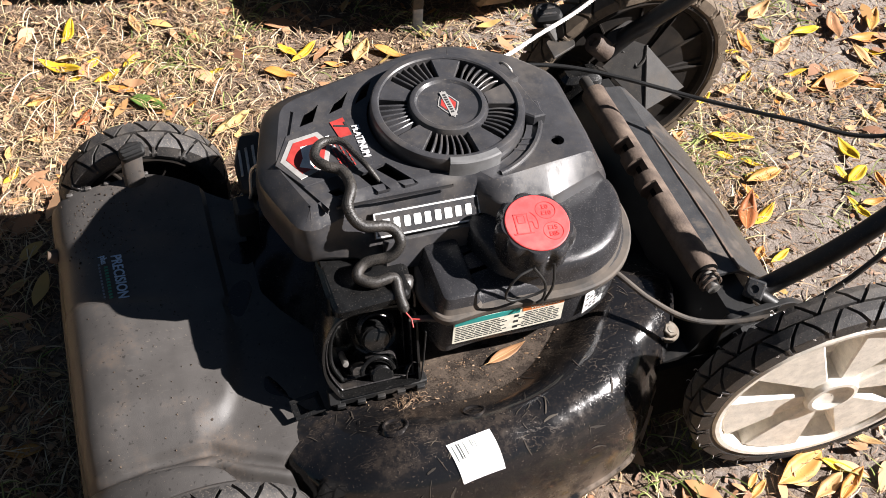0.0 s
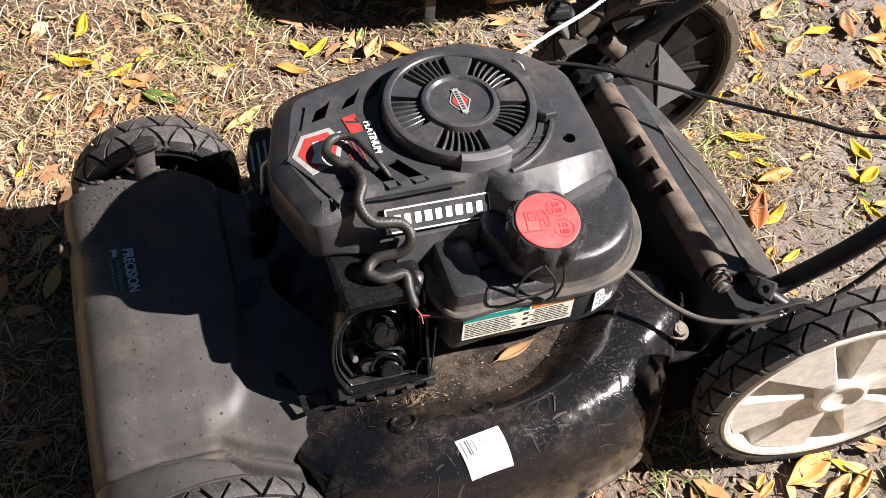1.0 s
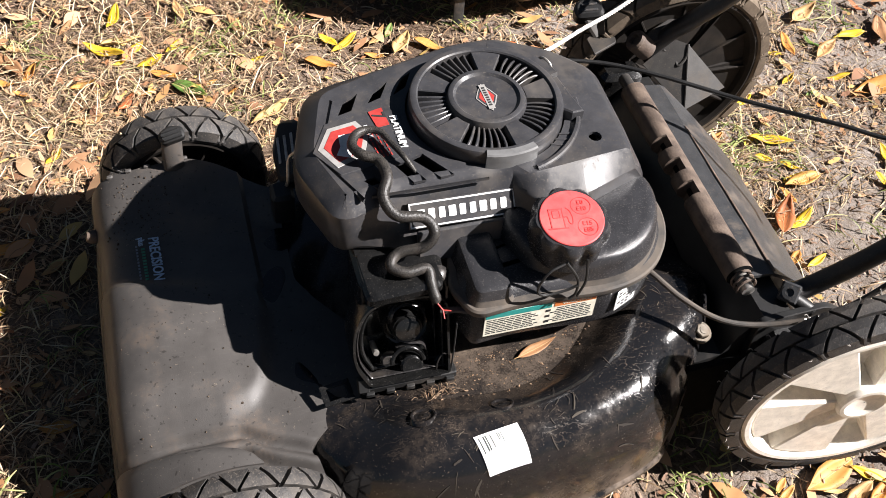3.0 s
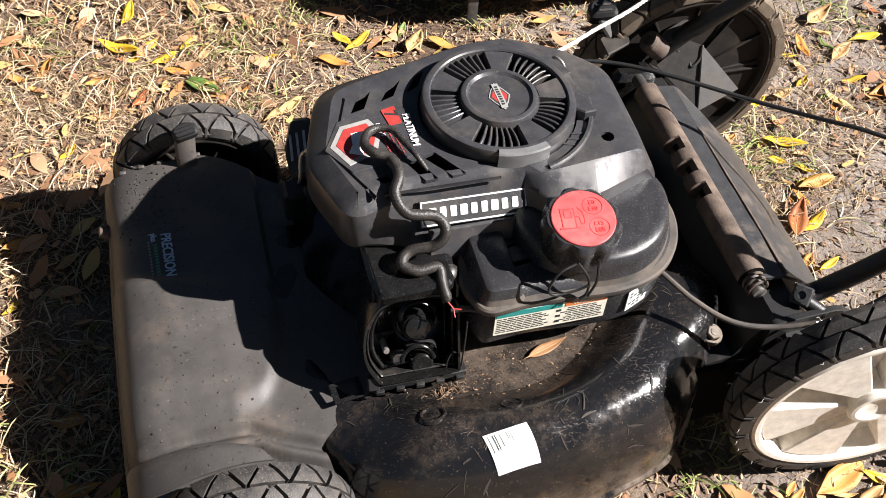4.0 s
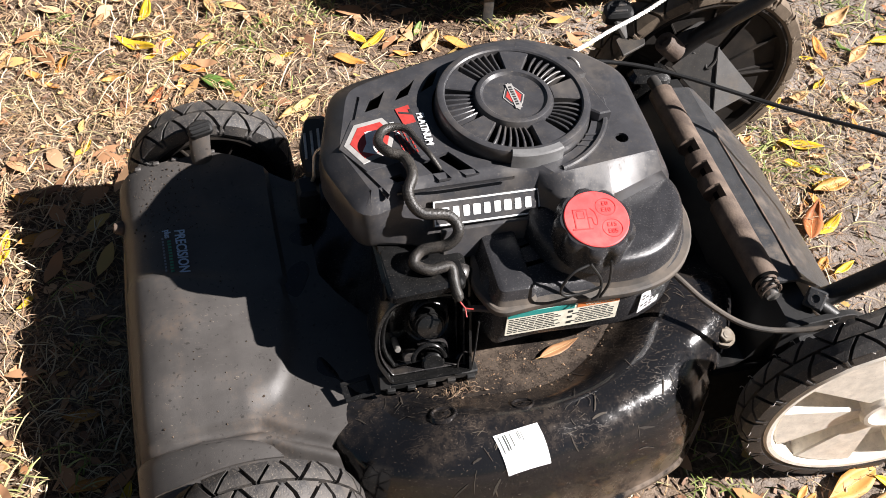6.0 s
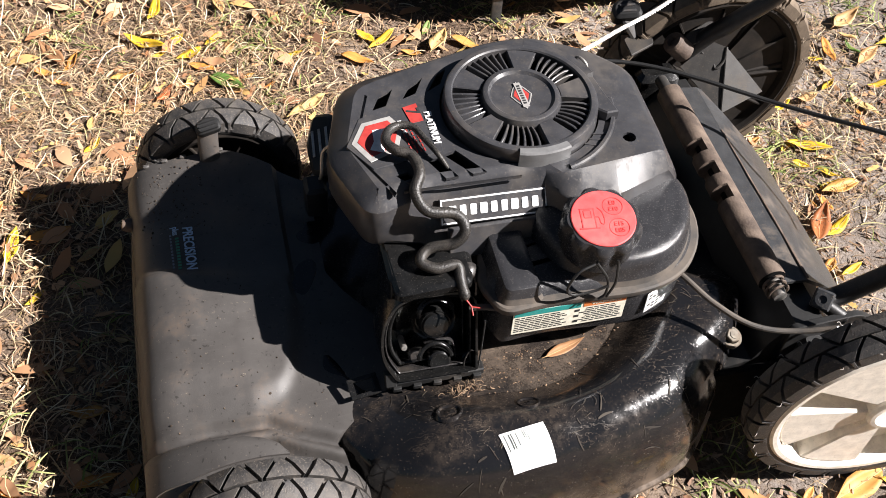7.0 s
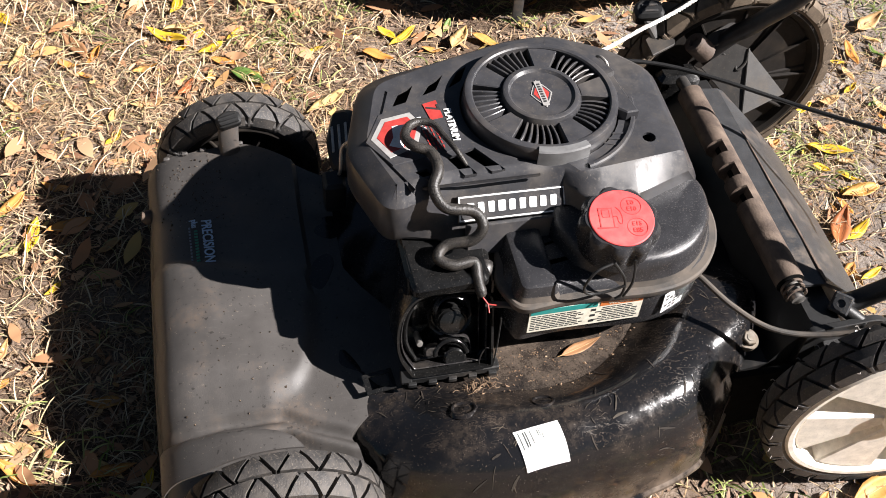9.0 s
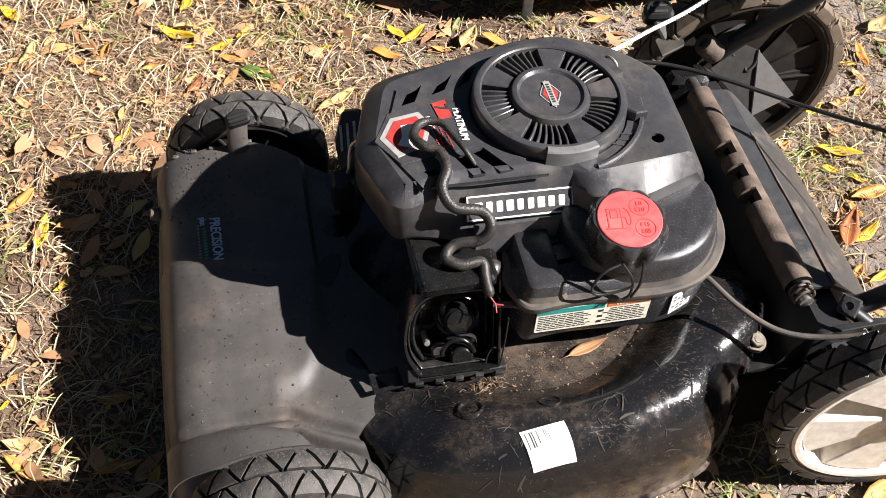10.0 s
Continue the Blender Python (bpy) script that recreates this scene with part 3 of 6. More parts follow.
def front_cover():
    bm = bm_new()
    xs = [-0.1165, -0.1162, -0.115, -0.1125, -0.109, -0.104, -0.098, -0.09, -0.08] + [-0.07 + 0.005 * i for i in range(35)]
    ys = [-0.224 + 0.002 * i for i in range(69)] + [-0.086 + 0.006 * i for i in range(51)]
    top = {}
    grid = []
    for j, y in enumerate(ys):
        row = []
        for x in xs:
            xx = x
            if x > 0.05:
                # the back edge swings in along the round deck
                reach = interp([(-0.224, 0.090), (-0.207, 0.085), (-0.181, 0.077), (-0.158, 0.108), (-0.132, 0.142), (-0.11, 0.155), (-0.05, 0.150), (0.0, 0.115), (0.03, 0.10), (0.4, 0.10)], y)
                xx = 0.05 + (x - 0.05) * (reach - 0.05) / 0.05
            yy = y - smooth(0.05, 0.21, y) * 0.065 * smooth(-0.01, 0.11, xx) ** 1.2
            row.append(bm.verts.new((xx, yy, front_cover_height(xx, y) + 0.0012 * noise.noise(Vector((x * 25, y * 25, 1))))))
        grid.append(row)
    for a, b in zip(grid, grid[1:]):
        for i in range(len(xs) - 1):
            bm.faces.new((a[i], a[i + 1], b[i + 1], b[i]))
    border = [v for v in grid[0]] + [r[-1] for r in grid[1:]] + grid[-1][-2::-1] + [r[0] for r in grid[-2:0:-1]]
    low = []
    for v in border:
        d = 0.055 if v.co.x < -0.1 else 0.012
        low.append(bm.verts.new((v.co.x, v.co.y, max(0.035, v.co.z - d))))
    for i in range(len(border)):
        j = (i + 1) % len(border)
        bm.faces.new((border[i], border[j], low[j], low[i]))
    cover = part("front_cover", bm, M_COVER, MOWER, "scuffed dark grey plastic front cover", 40)
    # rounded lip over the near wheel
    bm = bm_new()
    rings = []
    for i in range(33):
        x = -0.106 + 0.134 * i / 32
        start = interp([(-0.106, -0.168), (-0.09, -0.180), (-0.064, -0.191), (-0.037, -0.198), (-0.012, -0.203), (0.008, -0.209), (0.020, -0.216), (0.028, -0.226)], x)
        end = min(start - 0.001, -0.2275 + 0.012 * smooth(-0.06, -0.106, x))
        z0 = 0.2106 - 0.55 * (0.109 - math.sqrt(0.109 ** 2 - x * x))
        sink = 0.60 * (z0 - 0.1016 - math.sqrt(0.109 ** 2 - x * x))
        start, end, z1 = start - sink, end - sink, z0 - 0.0025
        row = [(x, start + 0.004, z1 - 0.006), (x, start + 0.001, z0 - 0.002), (x, start - 0.001, z0)]
        row += [(x, start + (end - start) * k / 4, z0) for k in (1, 2, 3, 4)]
        rings.append(row + [(x, end, z1), (x, start, z1)])
    loft(bm, rings)
    part("arch_lip", bm, M_COVER, cover, "curved grey lip over the wheel", 50)
    # printed word panel
    at = Vector((-0.049, 0.096, front_cover_height(-0.049, 0.096) + 0.0022))
    m = frame_of(at, (0.02, -1, 0), (-0.13, 0, 1))
    writing("PRECISION", 0.0165, m @ Matrix.Translation((0.0075, 0.003, 0.0004)) @ Matrix.Diagonal((0.80, 1, 1, 1)) @ Matrix(((1, 0.22, 0, 0), (0, 1, 0, 0), (0, 0, 1, 0), (0, 0, 0, 1))), M_BLUEWORD, cover)
    writing("plus", 0.0105, m @ Matrix.Translation((-0.0225, -0.0105, 0.0004)) @ Matrix.Diagonal((0.75, 1, 1, 1)), M_BLUEWORD, cover)
    for k, (dx, dy, w, mt) in enumerate(((0.018, -0.0095, 0.062, M_GREENWORD), (0.014, -0.0165, 0.066, M_DIMWORD))):
        bm = bm_new()
        count = 14
        for i in range(count):
            block(bm, (w / count * 0.62, 0.0042 if k == 0 else 0.0022, 0.0006), (dx - w / 2 + w * (i + 0.5) / count, dy, 0.0005), 0.0003, m)
        part("small_print", bm, mt, cover)
    # narrow seam cap along the far rim, with moulded nubs
    for i in range(5):
        bm = bm_new()
        block(bm, (0.008, 0.005, 0.005), (-0.085 + 0.022 * i, 0.213, front_cover_height(-0.085 + 0.022 * i, 0.21) + 0.001), 0.002)
        part("rim_nub", bm, M_COVER, cover)
    # steel lip in front, below the cover
    bm = bm_new()
    prof = [(-0.126, 0.030), (-0.1285, 0.045), (-0.1275, 0.066), (-0.123, 0.071), (-0.112, 0.073), (-0.11, 0.030)]
    loft(bm, [[(x + 0.006 + 0.004 * (abs(y) / 0.2) ** 3, y, z) for x, z in prof] for y in [-0.215 + 0.043 * i for i in range(11)]])
    part("front_lip", bm, M_DARK, MOWER, "black steel lip below the front cover")
    bm = bm_new()
    revolve(bm, [(0.0005, 0.012), (0.006, 0.011), (0.0085, 0.006), (0.009, 0.0)], 16, pose(-0.113, 0.172, 0.100, 0, -75, 0))
    part("lip_button", bm, M_RUST, MOWER, "tan end button")
    # front height lever behind the far wheel
    bm = bm_new()
    tube(bm, [(-0.009, 0.200, 0.150), (-0.009, 0.205, 0.180), (-0.007, 0.210, 0.203)], 0.012, 8, 4, flat=0.35)
    lever = part("height_lever", bm, M_COVER, MOWER, "dusty front height lever")
    bm = bm_new()
    km = frame_of((-0.006, 0.211, 0.208), (1, 0.25, 0), (0, -0.45, 1))
    slab(bm, rounded([(-0.014, -0.009), (0.014, -0.009), (0.0155, 0.005), (0.0, 0.011), (-0.0155, 0.005)], 0.006), -0.007, 0.007, 0.003, km)
    part("knob", bm, M_DARK, lever, "black ribbed lever knob")
    for i in range(3):
        bm = bm_new()
        block(bm, (0.022, 0.0018, 0.003), (0, -0.0065 + 0.005 * i, 0.0075), 0.0008, km)
        part("rib", bm, M_DARK, lever)
    # open clip bracket on the back corner
    bm = bm_new()
    o = Vector((0.113, -0.136, 0.149))
    for s, at in (((0.040, 0.006, 0.004), (0, 0.012, 0)), ((0.040, 0.006, 0.004), (0, -0.012, 0)), ((0.008, 0.018, 0.004), (-0.016, 0, 0)), ((0.008, 0.018, 0.004), (0.016, 0, 0))):
        block(bm, s, at, 0.001, Matrix.Translation(o) @ pose(0, 0, 0, 12, 0, 8) @ Matrix.Diagonal((0.80, 0.75, 0.8, 1)))
    part("cover_clip", bm, M_GLOSS, MOWER, "black open clip")


front_cover()


def mud_drops():
    rng = random.Random(19)
    bm = bm_new()
    made = 0
    while made < 150:
        if made < 110:
            x, y = rng.uniform(-0.098, -0.020), rng.gauss(0.165, 0.025)
        else:
            x, y = rng.uniform(-0.10, 0.09), rng.uniform(-0.14, 0.05)
        if not -0.15 < y < 0.205:
            continue
        r = rng.uniform(0.0005, 0.0012) * (1.6 if rng.random() < 0.08 else 1.0)
        z, stretch, turn = front_cover_height(x, y) + 0.0006, rng.uniform(0.6, 1.0), rng.uniform(0, 360)
        yy = y - smooth(0.05, 0.21, y) * 0.065 * smooth(-0.01, 0.11, x) ** 1.2
        m = pose(x, yy, z, 0, 0, turn) @ Matrix.Diagonal((1, stretch, 1, 1))
        revolve(bm, [(r, -0.0016), (r * 0.8, 0.0002), (r * 0.3, 0.0005)], 7, m, cap=(False, True))
        made += 1
    ob = part("mud_drops", bm, M_MUD, None, "dried dark mud drops on the front cover", fix=False)
    tagged(ob, category="mud", kind="stuff")


mud_drops()


# ---- wheels ----
def wheel(name, at, axis, radius, width, rim_r, rim_mat, tyre_mat, lugs, label, spokes=6, groove=0.0036, hairs=0):
    """A plastic-rimmed wheel; axis points outwards from the mower."""
    ob = thing(name, label, "wheel", at)
    for key in ("category",):
        del ob[key]
    ob.parent = MOWER
    ob.matrix_parent_inverse = place_of(MOWER).inverted()
    z = Vector(axis).normalized()
    m = frame_of(at, (1, 0, 0), z)
    h = width / 2
    base = radius - 0.008
    bm = bm_new()
    prof = [(rim_r, -h * 0.92), (rim_r + 0.004, -h * 0.98), (base - 0.006, -h), (base - 0.001, -h * 0.86), (base, -h * 0.6), (base, h * 0.6), (base - 0.001, h * 0.86), (base - 0.006, h), (rim_r + 0.004, h * 0.98), (rim_r, h * 0.92), (rim_r - 0.003, 0)]
    revolve(bm, prof + prof[:1], 72, m)
    part("tyre", bm, tyre_mat, ob, "black rubber tyre with chevron tread", 28)
    # tread: interlocking tapered blocks with narrow slanting grooves, repeated round the tyre
    pitch = 360 / lugs
    gap = math.degrees(groove / radius) / 2
    for kind in range(4):
        side = 1 if kind % 2 else -1
        shape = ((0.0, 0.16), (0.55, 1.02), (0.95, 1.66)) if kind < 2 else ((0.0, 1.84), (0.55, 0.98), (0.95, 0.34))
        bm = bm_new()
        rows = [(side * h * (u if u else (0.10 if kind < 2 else 0.06)), max(pitch * t / 2 - gap, pitch * 0.035)) for u, t in shape]
        low_r = base - 0.002
        rings = []
        for k, (zz, w) in enumerate(rows):
            tr = radius - (0.0045 if k == 2 else 0)
            rings.append([Vector((r * math.cos(radians(ang)), r * math.sin(radians(ang)), zz)) for ang, r in ((-w, low_r), (-w + gap * 0.25, tr), (0, tr), (w - gap * 0.25, tr), (w, low_r))])
        zz, w = rows[-1]
        rings.append([Vector(((low_r - 0.007) * math.cos(radians(ang)), (low_r - 0.007) * math.sin(radians(ang)), zz * 1.075)) for ang in (-w, -w * 0.7, 0, w * 0.7, w)])
        loft(bm, rings)
        first = part("lug", bm, tyre_mat, None, "", 28)
        for i in range(lugs // 2):
            lug = first if i == 0 else new("lug", first.data)
            hang(lug, ob)
            lug.matrix_basis = m @ pose(0, 0, 0, 0, 0, pitch * (2 * i + (1 if kind > 1 else 0) + (0.85 if side > 0 else 0.0)))
    # rim: barrel, dish and hub
    bm = bm_new()
    d = -h * 0.30
    prof = [(rim_r, h * 0.92), (rim_r - 0.003, h * 1.02), (rim_r - 0.008, h * 1.0), (rim_r - 0.011, h * 0.86), (rim_r - 0.014, d), (rim_r * 0.2, d - 0.003), (rim_r * 0.2, d - 0.006), (rim_r - 0.014, d - 0.003), (rim_r - 0.010, -h * 0.8), (rim_r - 0.004, -h * 0.94), (rim_r, -h * 0.9)]
    revolve(bm, prof + prof[:1], 72, m)
    rim = part("rim", bm, rim_mat, ob, "plastic rim with broad spokes")
    for i in range(spokes):
        bm = bm_new()
        a = 360 / spokes * i + 14
        half_out, half_in = 360 / spokes * 0.32, 360 / spokes * 0.30
        pts = []
        for k in range(7):
            t = a - half_out + 2 * half_out * k / 6
            pts.append(((rim_r - 0.012) * math.cos(radians(t)), (rim_r - 0.012) * math.sin(radians(t))))
        for k in range(5):
            t = a + half_in - 2 * half_in * k / 4
            pts.append((rim_r * 0.20 * math.cos(radians(t)), rim_r * 0.20 * math.sin(radians(t))))
        slab(bm, pts, d - 0.006, h * 0.80, 0.002, m)
        part("spoke", bm, rim_mat, ob)
    for i in range(spokes * 2):
        bm = bm_new()
        a = 360 / spokes / 2 * i
        block(bm, (rim_r * 0.75, 0.003, h * 0.9), (rim_r * 0.55, 0, -h * 0.25), 0.0008, m @ pose(0, 0, 0, 0, 0, a))
        part("rib", bm, rim_mat, ob)
    bm = bm_new()
    hr = rim_r * 0.19
    revolve(bm, [(hr * 1.25, d - 0.003), (hr * 1.2, h * 0.95), (hr * 1.1, h * 1.12), (hr * 0.92, h * 1.14), (hr * 0.80, h * 1.0), (hr * 0.72, h * 0.96), (0.0008, h * 0.96)], 36, m)
    revolve(bm, [(hr * 1.2, d), (hr * 1.1, -h * 0.9), (hr * 0.5, -h * 0.95), (0.0008, -h * 0.95)], 24, m)
    part("hub_cap", bm, rim_mat, ob)
    if hairs:
        bm = bm_new()
        rng = random.Random(6)
        for i in range(hairs):
            a = 360 * (i + rng.uniform(-0.3, 0.3)) / hairs
            c, d = math.cos(radians(a)), math.sin(radians(a))
            side, r = rng.choice((-1, 1)), radius - 0.0055
            tip = rng.uniform(0.003, 0.007)
            tube(bm, [m @ Vector(p) for p in ((r * c, r * d, side * h * 0.95), ((r + tip * 0.6) * c, (r + tip * 0.6) * d, side * (h + tip * 0.4)), ((r + tip) * c - 0.002 * d, (r + tip) * d + 0.002 * c, side * (h + tip * 0.3)))], 0.00045, 5, 4)
        tagged(part("mould_hairs", bm, M_HAIR, ob, "pale rubber moulding hairs"), kind="stuff")
    return ob


wheel("rear_wheel", (0.648, -0.258, 0.152), (-0.105, -1, -0.04), 0.152, 0.042, 0.131, M_RIM, M_RUBBER, 44, "large rear wheel with white plastic rim and black tread", hairs=40)
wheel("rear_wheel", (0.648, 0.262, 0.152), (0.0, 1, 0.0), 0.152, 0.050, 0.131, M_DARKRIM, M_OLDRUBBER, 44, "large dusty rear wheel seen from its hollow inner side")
wheel("front_wheel", (0.0, -0.247, 0.1016), (0, -1, 0), 0.1016, 0.048, 0.078, M_RIM, M_RUBBER, 32, "small front wheel with black chevron tread")
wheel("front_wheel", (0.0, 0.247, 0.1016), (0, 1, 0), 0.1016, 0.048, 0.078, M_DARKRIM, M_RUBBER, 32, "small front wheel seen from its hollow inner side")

# ---- engine ----
from mathutils import geometry

TOP = 0.325
STARTER = (0.3155, 0.0600)
SHROUD = rounded([(0.131, 0.122), (0.106, 0.032), (0.134, -0.052), (0.205, -0.038), (0.315, -0.041), (0.365, -0.064), (0.405, -0.076), (0.447, -0.058), (0.463, -0.015),
                  (0.466, 0.105), (0.424, 0.152), (0.362, 0.186), (0.306, 0.184), (0.222, 0.160), (0.152, 0.140)], 0.02, 4)


def crankcase():
    bm = bm_new()
    slab(bm, rounded([(0.165, -0.03), (0.43, -0.05), (0.44, 0.12), (0.18, 0.13)], 0.03), 0.15, 0.27, 0.004)
    part("crankcase", bm, M_DARK, MOWER, "black engine block under the cover")


def engine_cover():
    bm = bm_new()
    rings = []
    for d, z in ((-0.004, 0.254), (0.006, 0.254), (0.012, 0.262), (0.008, 0.283), (-0.005, 0.307), (-0.010, 0.317), (-0.015, 0.3225), (-0.021, TOP)):
        rings.append([(x, y, z) for x, y in offset(SHROUD, d)])
    # the front corner is a broad chamfer over an upright wall
    for k, (d, z) in enumerate(((-0.006, 0.262), (-0.002, 0.264), (0.0, 0.270), (0.001, 0.296), (0.0, 0.3065), (-0.001, 0.3110), (-0.005, 0.3150), (-0.021, TOP))):
        wall = offset(SHROUD, d)
        row = []
        for (x, y, z0), (x1, y1) in zip(rings[k], wall):
            w = smooth(0.215, 0.165, x1)
            row.append((x + (x1 - x) * w, y + (y1 - y) * w, z0 + (z - z0) * w))
        rings[k] = row
    # the near flank steps out under the name plate
    for k in (1, 2):
        rings[k] = [(x, y - 0.012 * smooth(-0.02, -0.045, y) * smooth(0.36, 0.31, x) * smooth(0.16, 0.20, x), z) for x, y, z in rings[k]]
    # broad sloping shoulder over the tank: a crisp crease above, a stepped edge below
    for k, (t, z) in {3: (1.10, 0.290), 4: (1.0, 0.3060), 5: (0.84, 0.3092), 6: (0.10, 0.3234), 7: (0.0, TOP)}.items():
        row = []
        for x, y, z0 in rings[k]:
            w = smooth(0.318, 0.334, x) * smooth(0.0, -0.020, y) * smooth(0.474, 0.455, x)
            crease = -0.040 + 0.12 * (x - 0.33)
            low = max(-0.062, -0.060 + 0.36 * (x - 0.392))
            row.append((x, y + (crease + (low - crease) * t - y) * w, z0 + (z - z0) * w))
        rings[k] = row
    loft(bm, rings, (False, False))
    rim = [(x, y) for x, y, z in rings[-1]]
    # the top sheet with its vents and grooves cut through
    holes = [
        [(0.1621, 0.0799), (0.1725, 0.0999), (0.1901, 0.1093), (0.1785, 0.0848)],
        [(0.1954, 0.0914), (0.2070, 0.1090), (0.2251, 0.1214), (0.2126, 0.0982)],
        [(0.2262, 0.0994), (0.2410, 0.1232), (0.2530, 0.1310), (0.2420, 0.1090)],
        [(0.2207, 0.0047), (0.2340, 0.0095), (0.2575, -0.0246), (0.2437, -0.0256)],
        [(0.2025, 0.0008), (0.2142, 0.0018), (0.2287, -0.0259), (0.2160, -0.0267)],
        [(0.1679, -0.0147), (0.1809, -0.0117), (0.1922, -0.0269), (0.1839, -0.0314)],
        [(0.1598, 0.1056), (0.1318, 0.0240), (0.1624, -0.0400), (0.1649, -0.0370), (0.1349, 0.0242), (0.1624, 0.1034)],
        [(0.172, -0.0365), (0.290, -0.037), (0.290, -0.0355), (0.172, -0.035)],
    ]
    holes.append([(0.415 + 0.0070 * math.cos(radians(-30 * i)), -0.004 + 0.0070 * math.sin(radians(-30 * i))) for i in range(12)])
    holes.append([(STARTER[0] + 0.0838 * math.cos(radians(-7.5 * i)), STARTER[1] + 0.0838 * math.sin(radians(-7.5 * i))) for i in range(48)])
    pts, edges = [Vector(p) for p in rim], []
    edges += [(i, (i + 1) % len(rim)) for i in range(len(rim))]
    for h in holes:
        o = len(pts)
        pts += [Vector(p) for p in h]
        edges += [(o + i, o + (i + 1) % len(h)) for i in range(len(h))]
    vs, _, fs, *_ = geometry.delaunay_2d_cdt(pts, edges, [], 0, 1e-6)

    def inside(p, poly):
        c = False
        for i in range(len(poly)):
            (x0, y0), (x1, y1) = poly[i - 1], poly[i]
            if (y0 > p.y) != (y1 > p.y) and p.x < (x1 - x0) * (p.y - y0) / (y1 - y0) + x0:
                c = not c
        return c

    bv = [bm.verts.new((v.x, v.y, TOP)) for v in vs]
    for f in fs:
        c = sum((vs[i] for i in f), Vector((0, 0))) / len(f)
        if inside(c, rim) and not any(inside(c, h) for h in holes):
            bm.faces.new([bv[i] for i in f])
    for k, h in enumerate(holes[:-1]):
        depth = 0.003 if k in (6, 7) else 0.0035
        loft(bm, [[(x, y, TOP) for x, y in h], [(x, y, TOP - depth) for x, y in h]], (False, k in (6, 7)))
    bmesh.ops.remove_doubles(bm, verts=bm.verts, dist=0.00005)
    cover = part("engine_cover", bm, M_BLACK, MOWER, "black plastic engine cover with slotted vents", 26)
    # added black sheet below the vents, painting the shade inside the cover
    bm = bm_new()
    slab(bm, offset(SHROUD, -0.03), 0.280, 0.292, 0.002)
    part("vent_shade_sheet", bm, M_SHADEBLACK, cover)
    return cover


def starter(cover):
    # the housing leans a little towards the near side
    m = pose(*STARTER, TOP - 0.0130, 1.5, 0, 0)

    def at(r, deg, z):
        return m @ Vector((r * math.cos(radians(deg)), r * math.sin(radians(deg)), z))

    bm = bm_new()
    revolve(bm, [(0.0832, -0.014), (0.0825, 0.003), (0.0812, 0.020), (0.0806, 0.0265), (0.0792, 0.0292), (0.0768, 0.0302), (0.0730, 0.0300), (0.0715, 0.0285), (0.0712, 0.014)], 96, m)
    ob = part("starter_cover", bm, M_BLACK, cover, "round finned black starter cover")
    bm = bm_new()
    revolve(bm, [(0.0425, 0.010), (0.0423, 0.0262), (0.0400, 0.0312), (0.0385, 0.0320), (0.0350, 0.0320), (0.0322, 0.0292), (0.0300, 0.0287), (0.0005, 0.0289)], 64, m)
    part("centre_disc", bm, M_BLACK, ob, "dished black centre disc")
    # added black disc that paints the dark gaps between the fins
    bm = bm_new()
    revolve(bm, [(0.0745, -0.004), (0.0740, 0.000), (0.0005, 0.000)], 48, m)
    part("fin_shade_disc", bm, M_SHADEBLACK, ob)
    # five broad webs with curved fins between them
    for s in range(5):
        a0 = 74 + 72 * s
        bm = bm_new()
        pts = [(0.0722 * math.cos(radians(t)), 0.0722 * math.sin(radians(t))) for t in (a0 - 13, a0 - 6, a0, a0 + 6, a0 + 13)]
        pts += [(0.0418 * math.cos(radians(t)), 0.0418 * math.sin(radians(t))) for t in (a0 + 11, a0, a0 - 11)]
        slab(bm, pts, 0.018, 0.0278, 0.0010, m)
        part("web", bm, M_BLACK, ob)
        for k in range(6):
            t = a0 + 13 + 46 * (k + 1) / 7
            bm = bm_new()
            rings = []
            for r, sw, z in ((0.0415, -1.6, 0.0262), (0.0480, -0.6, 0.0272), (0.0560, 0.2, 0.0274), (0.0650, 0.2, 0.0270), (0.0718, -0.6, 0.0255)):
                w = math.degrees(0.00105 / r) * (1 + 10 * (r - 0.0415))
                deep = math.degrees(0.0035 / r)
                rings.append([at(r, t + sw - w, z - 0.0006), at(r, t + sw - w * 0.4, z), at(r, t + sw + w * 0.4, z), at(r, t + sw + w, z - 0.0006), at(r, t + sw + w + deep, 0.010), at(r, t + sw - w + deep, 0.010)])
            loft(bm, rings)
            part("fin", bm, M_BLACK, ob)
    # diamond badge: silver border, red field, plain bar
    fm = m @ frame_of((0, 0, 0.0287), (0.04, -1, 0), (0, 0, 1))

    def lozenge(bm, a, b, z0, z1):
        slab(bm, [(-a, 0), (-a * 0.45, -b * 0.62), (0, -b), (a * 0.45, -b * 0.62), (a, 0), (a * 0.45, b * 0.62), (0, b), (-a * 0.45, b * 0.62)], z0, z1, 0.0002, fm)

    bm = bm_new()
    lozenge(bm, 0.0205, 0.0118, 0, 0.0009)
    badge = part("diamond_badge", bm, M_SILVER, ob, "silver diamond badge with red field")
    bm = bm_new()
    lozenge(bm, 0.0185, 0.0104, 0.0006, 0.0011)
    part("dark_field", bm, M_BLACK, badge)
    bm = bm_new()
    lozenge(bm, 0.0150, 0.0085, 0.0008, 0.0013)
    part("red_field", bm, M_BADGERED, badge)
    bm = bm_new()
    block(bm, (0.036, 0.0072, 0.0007), (0, 0, 0.0014), 0.0006, fm)
    part("bar", bm, M_SILVER, badge)
    bm = bm_new()
    for i in range(8):
        block(bm, (0.0026, 0.0036, 0.0004), (-0.0126 + 0.0036 * i, 0, 0.0018), 0.0002, fm)
    part("small_print", bm, M_INK, badge)

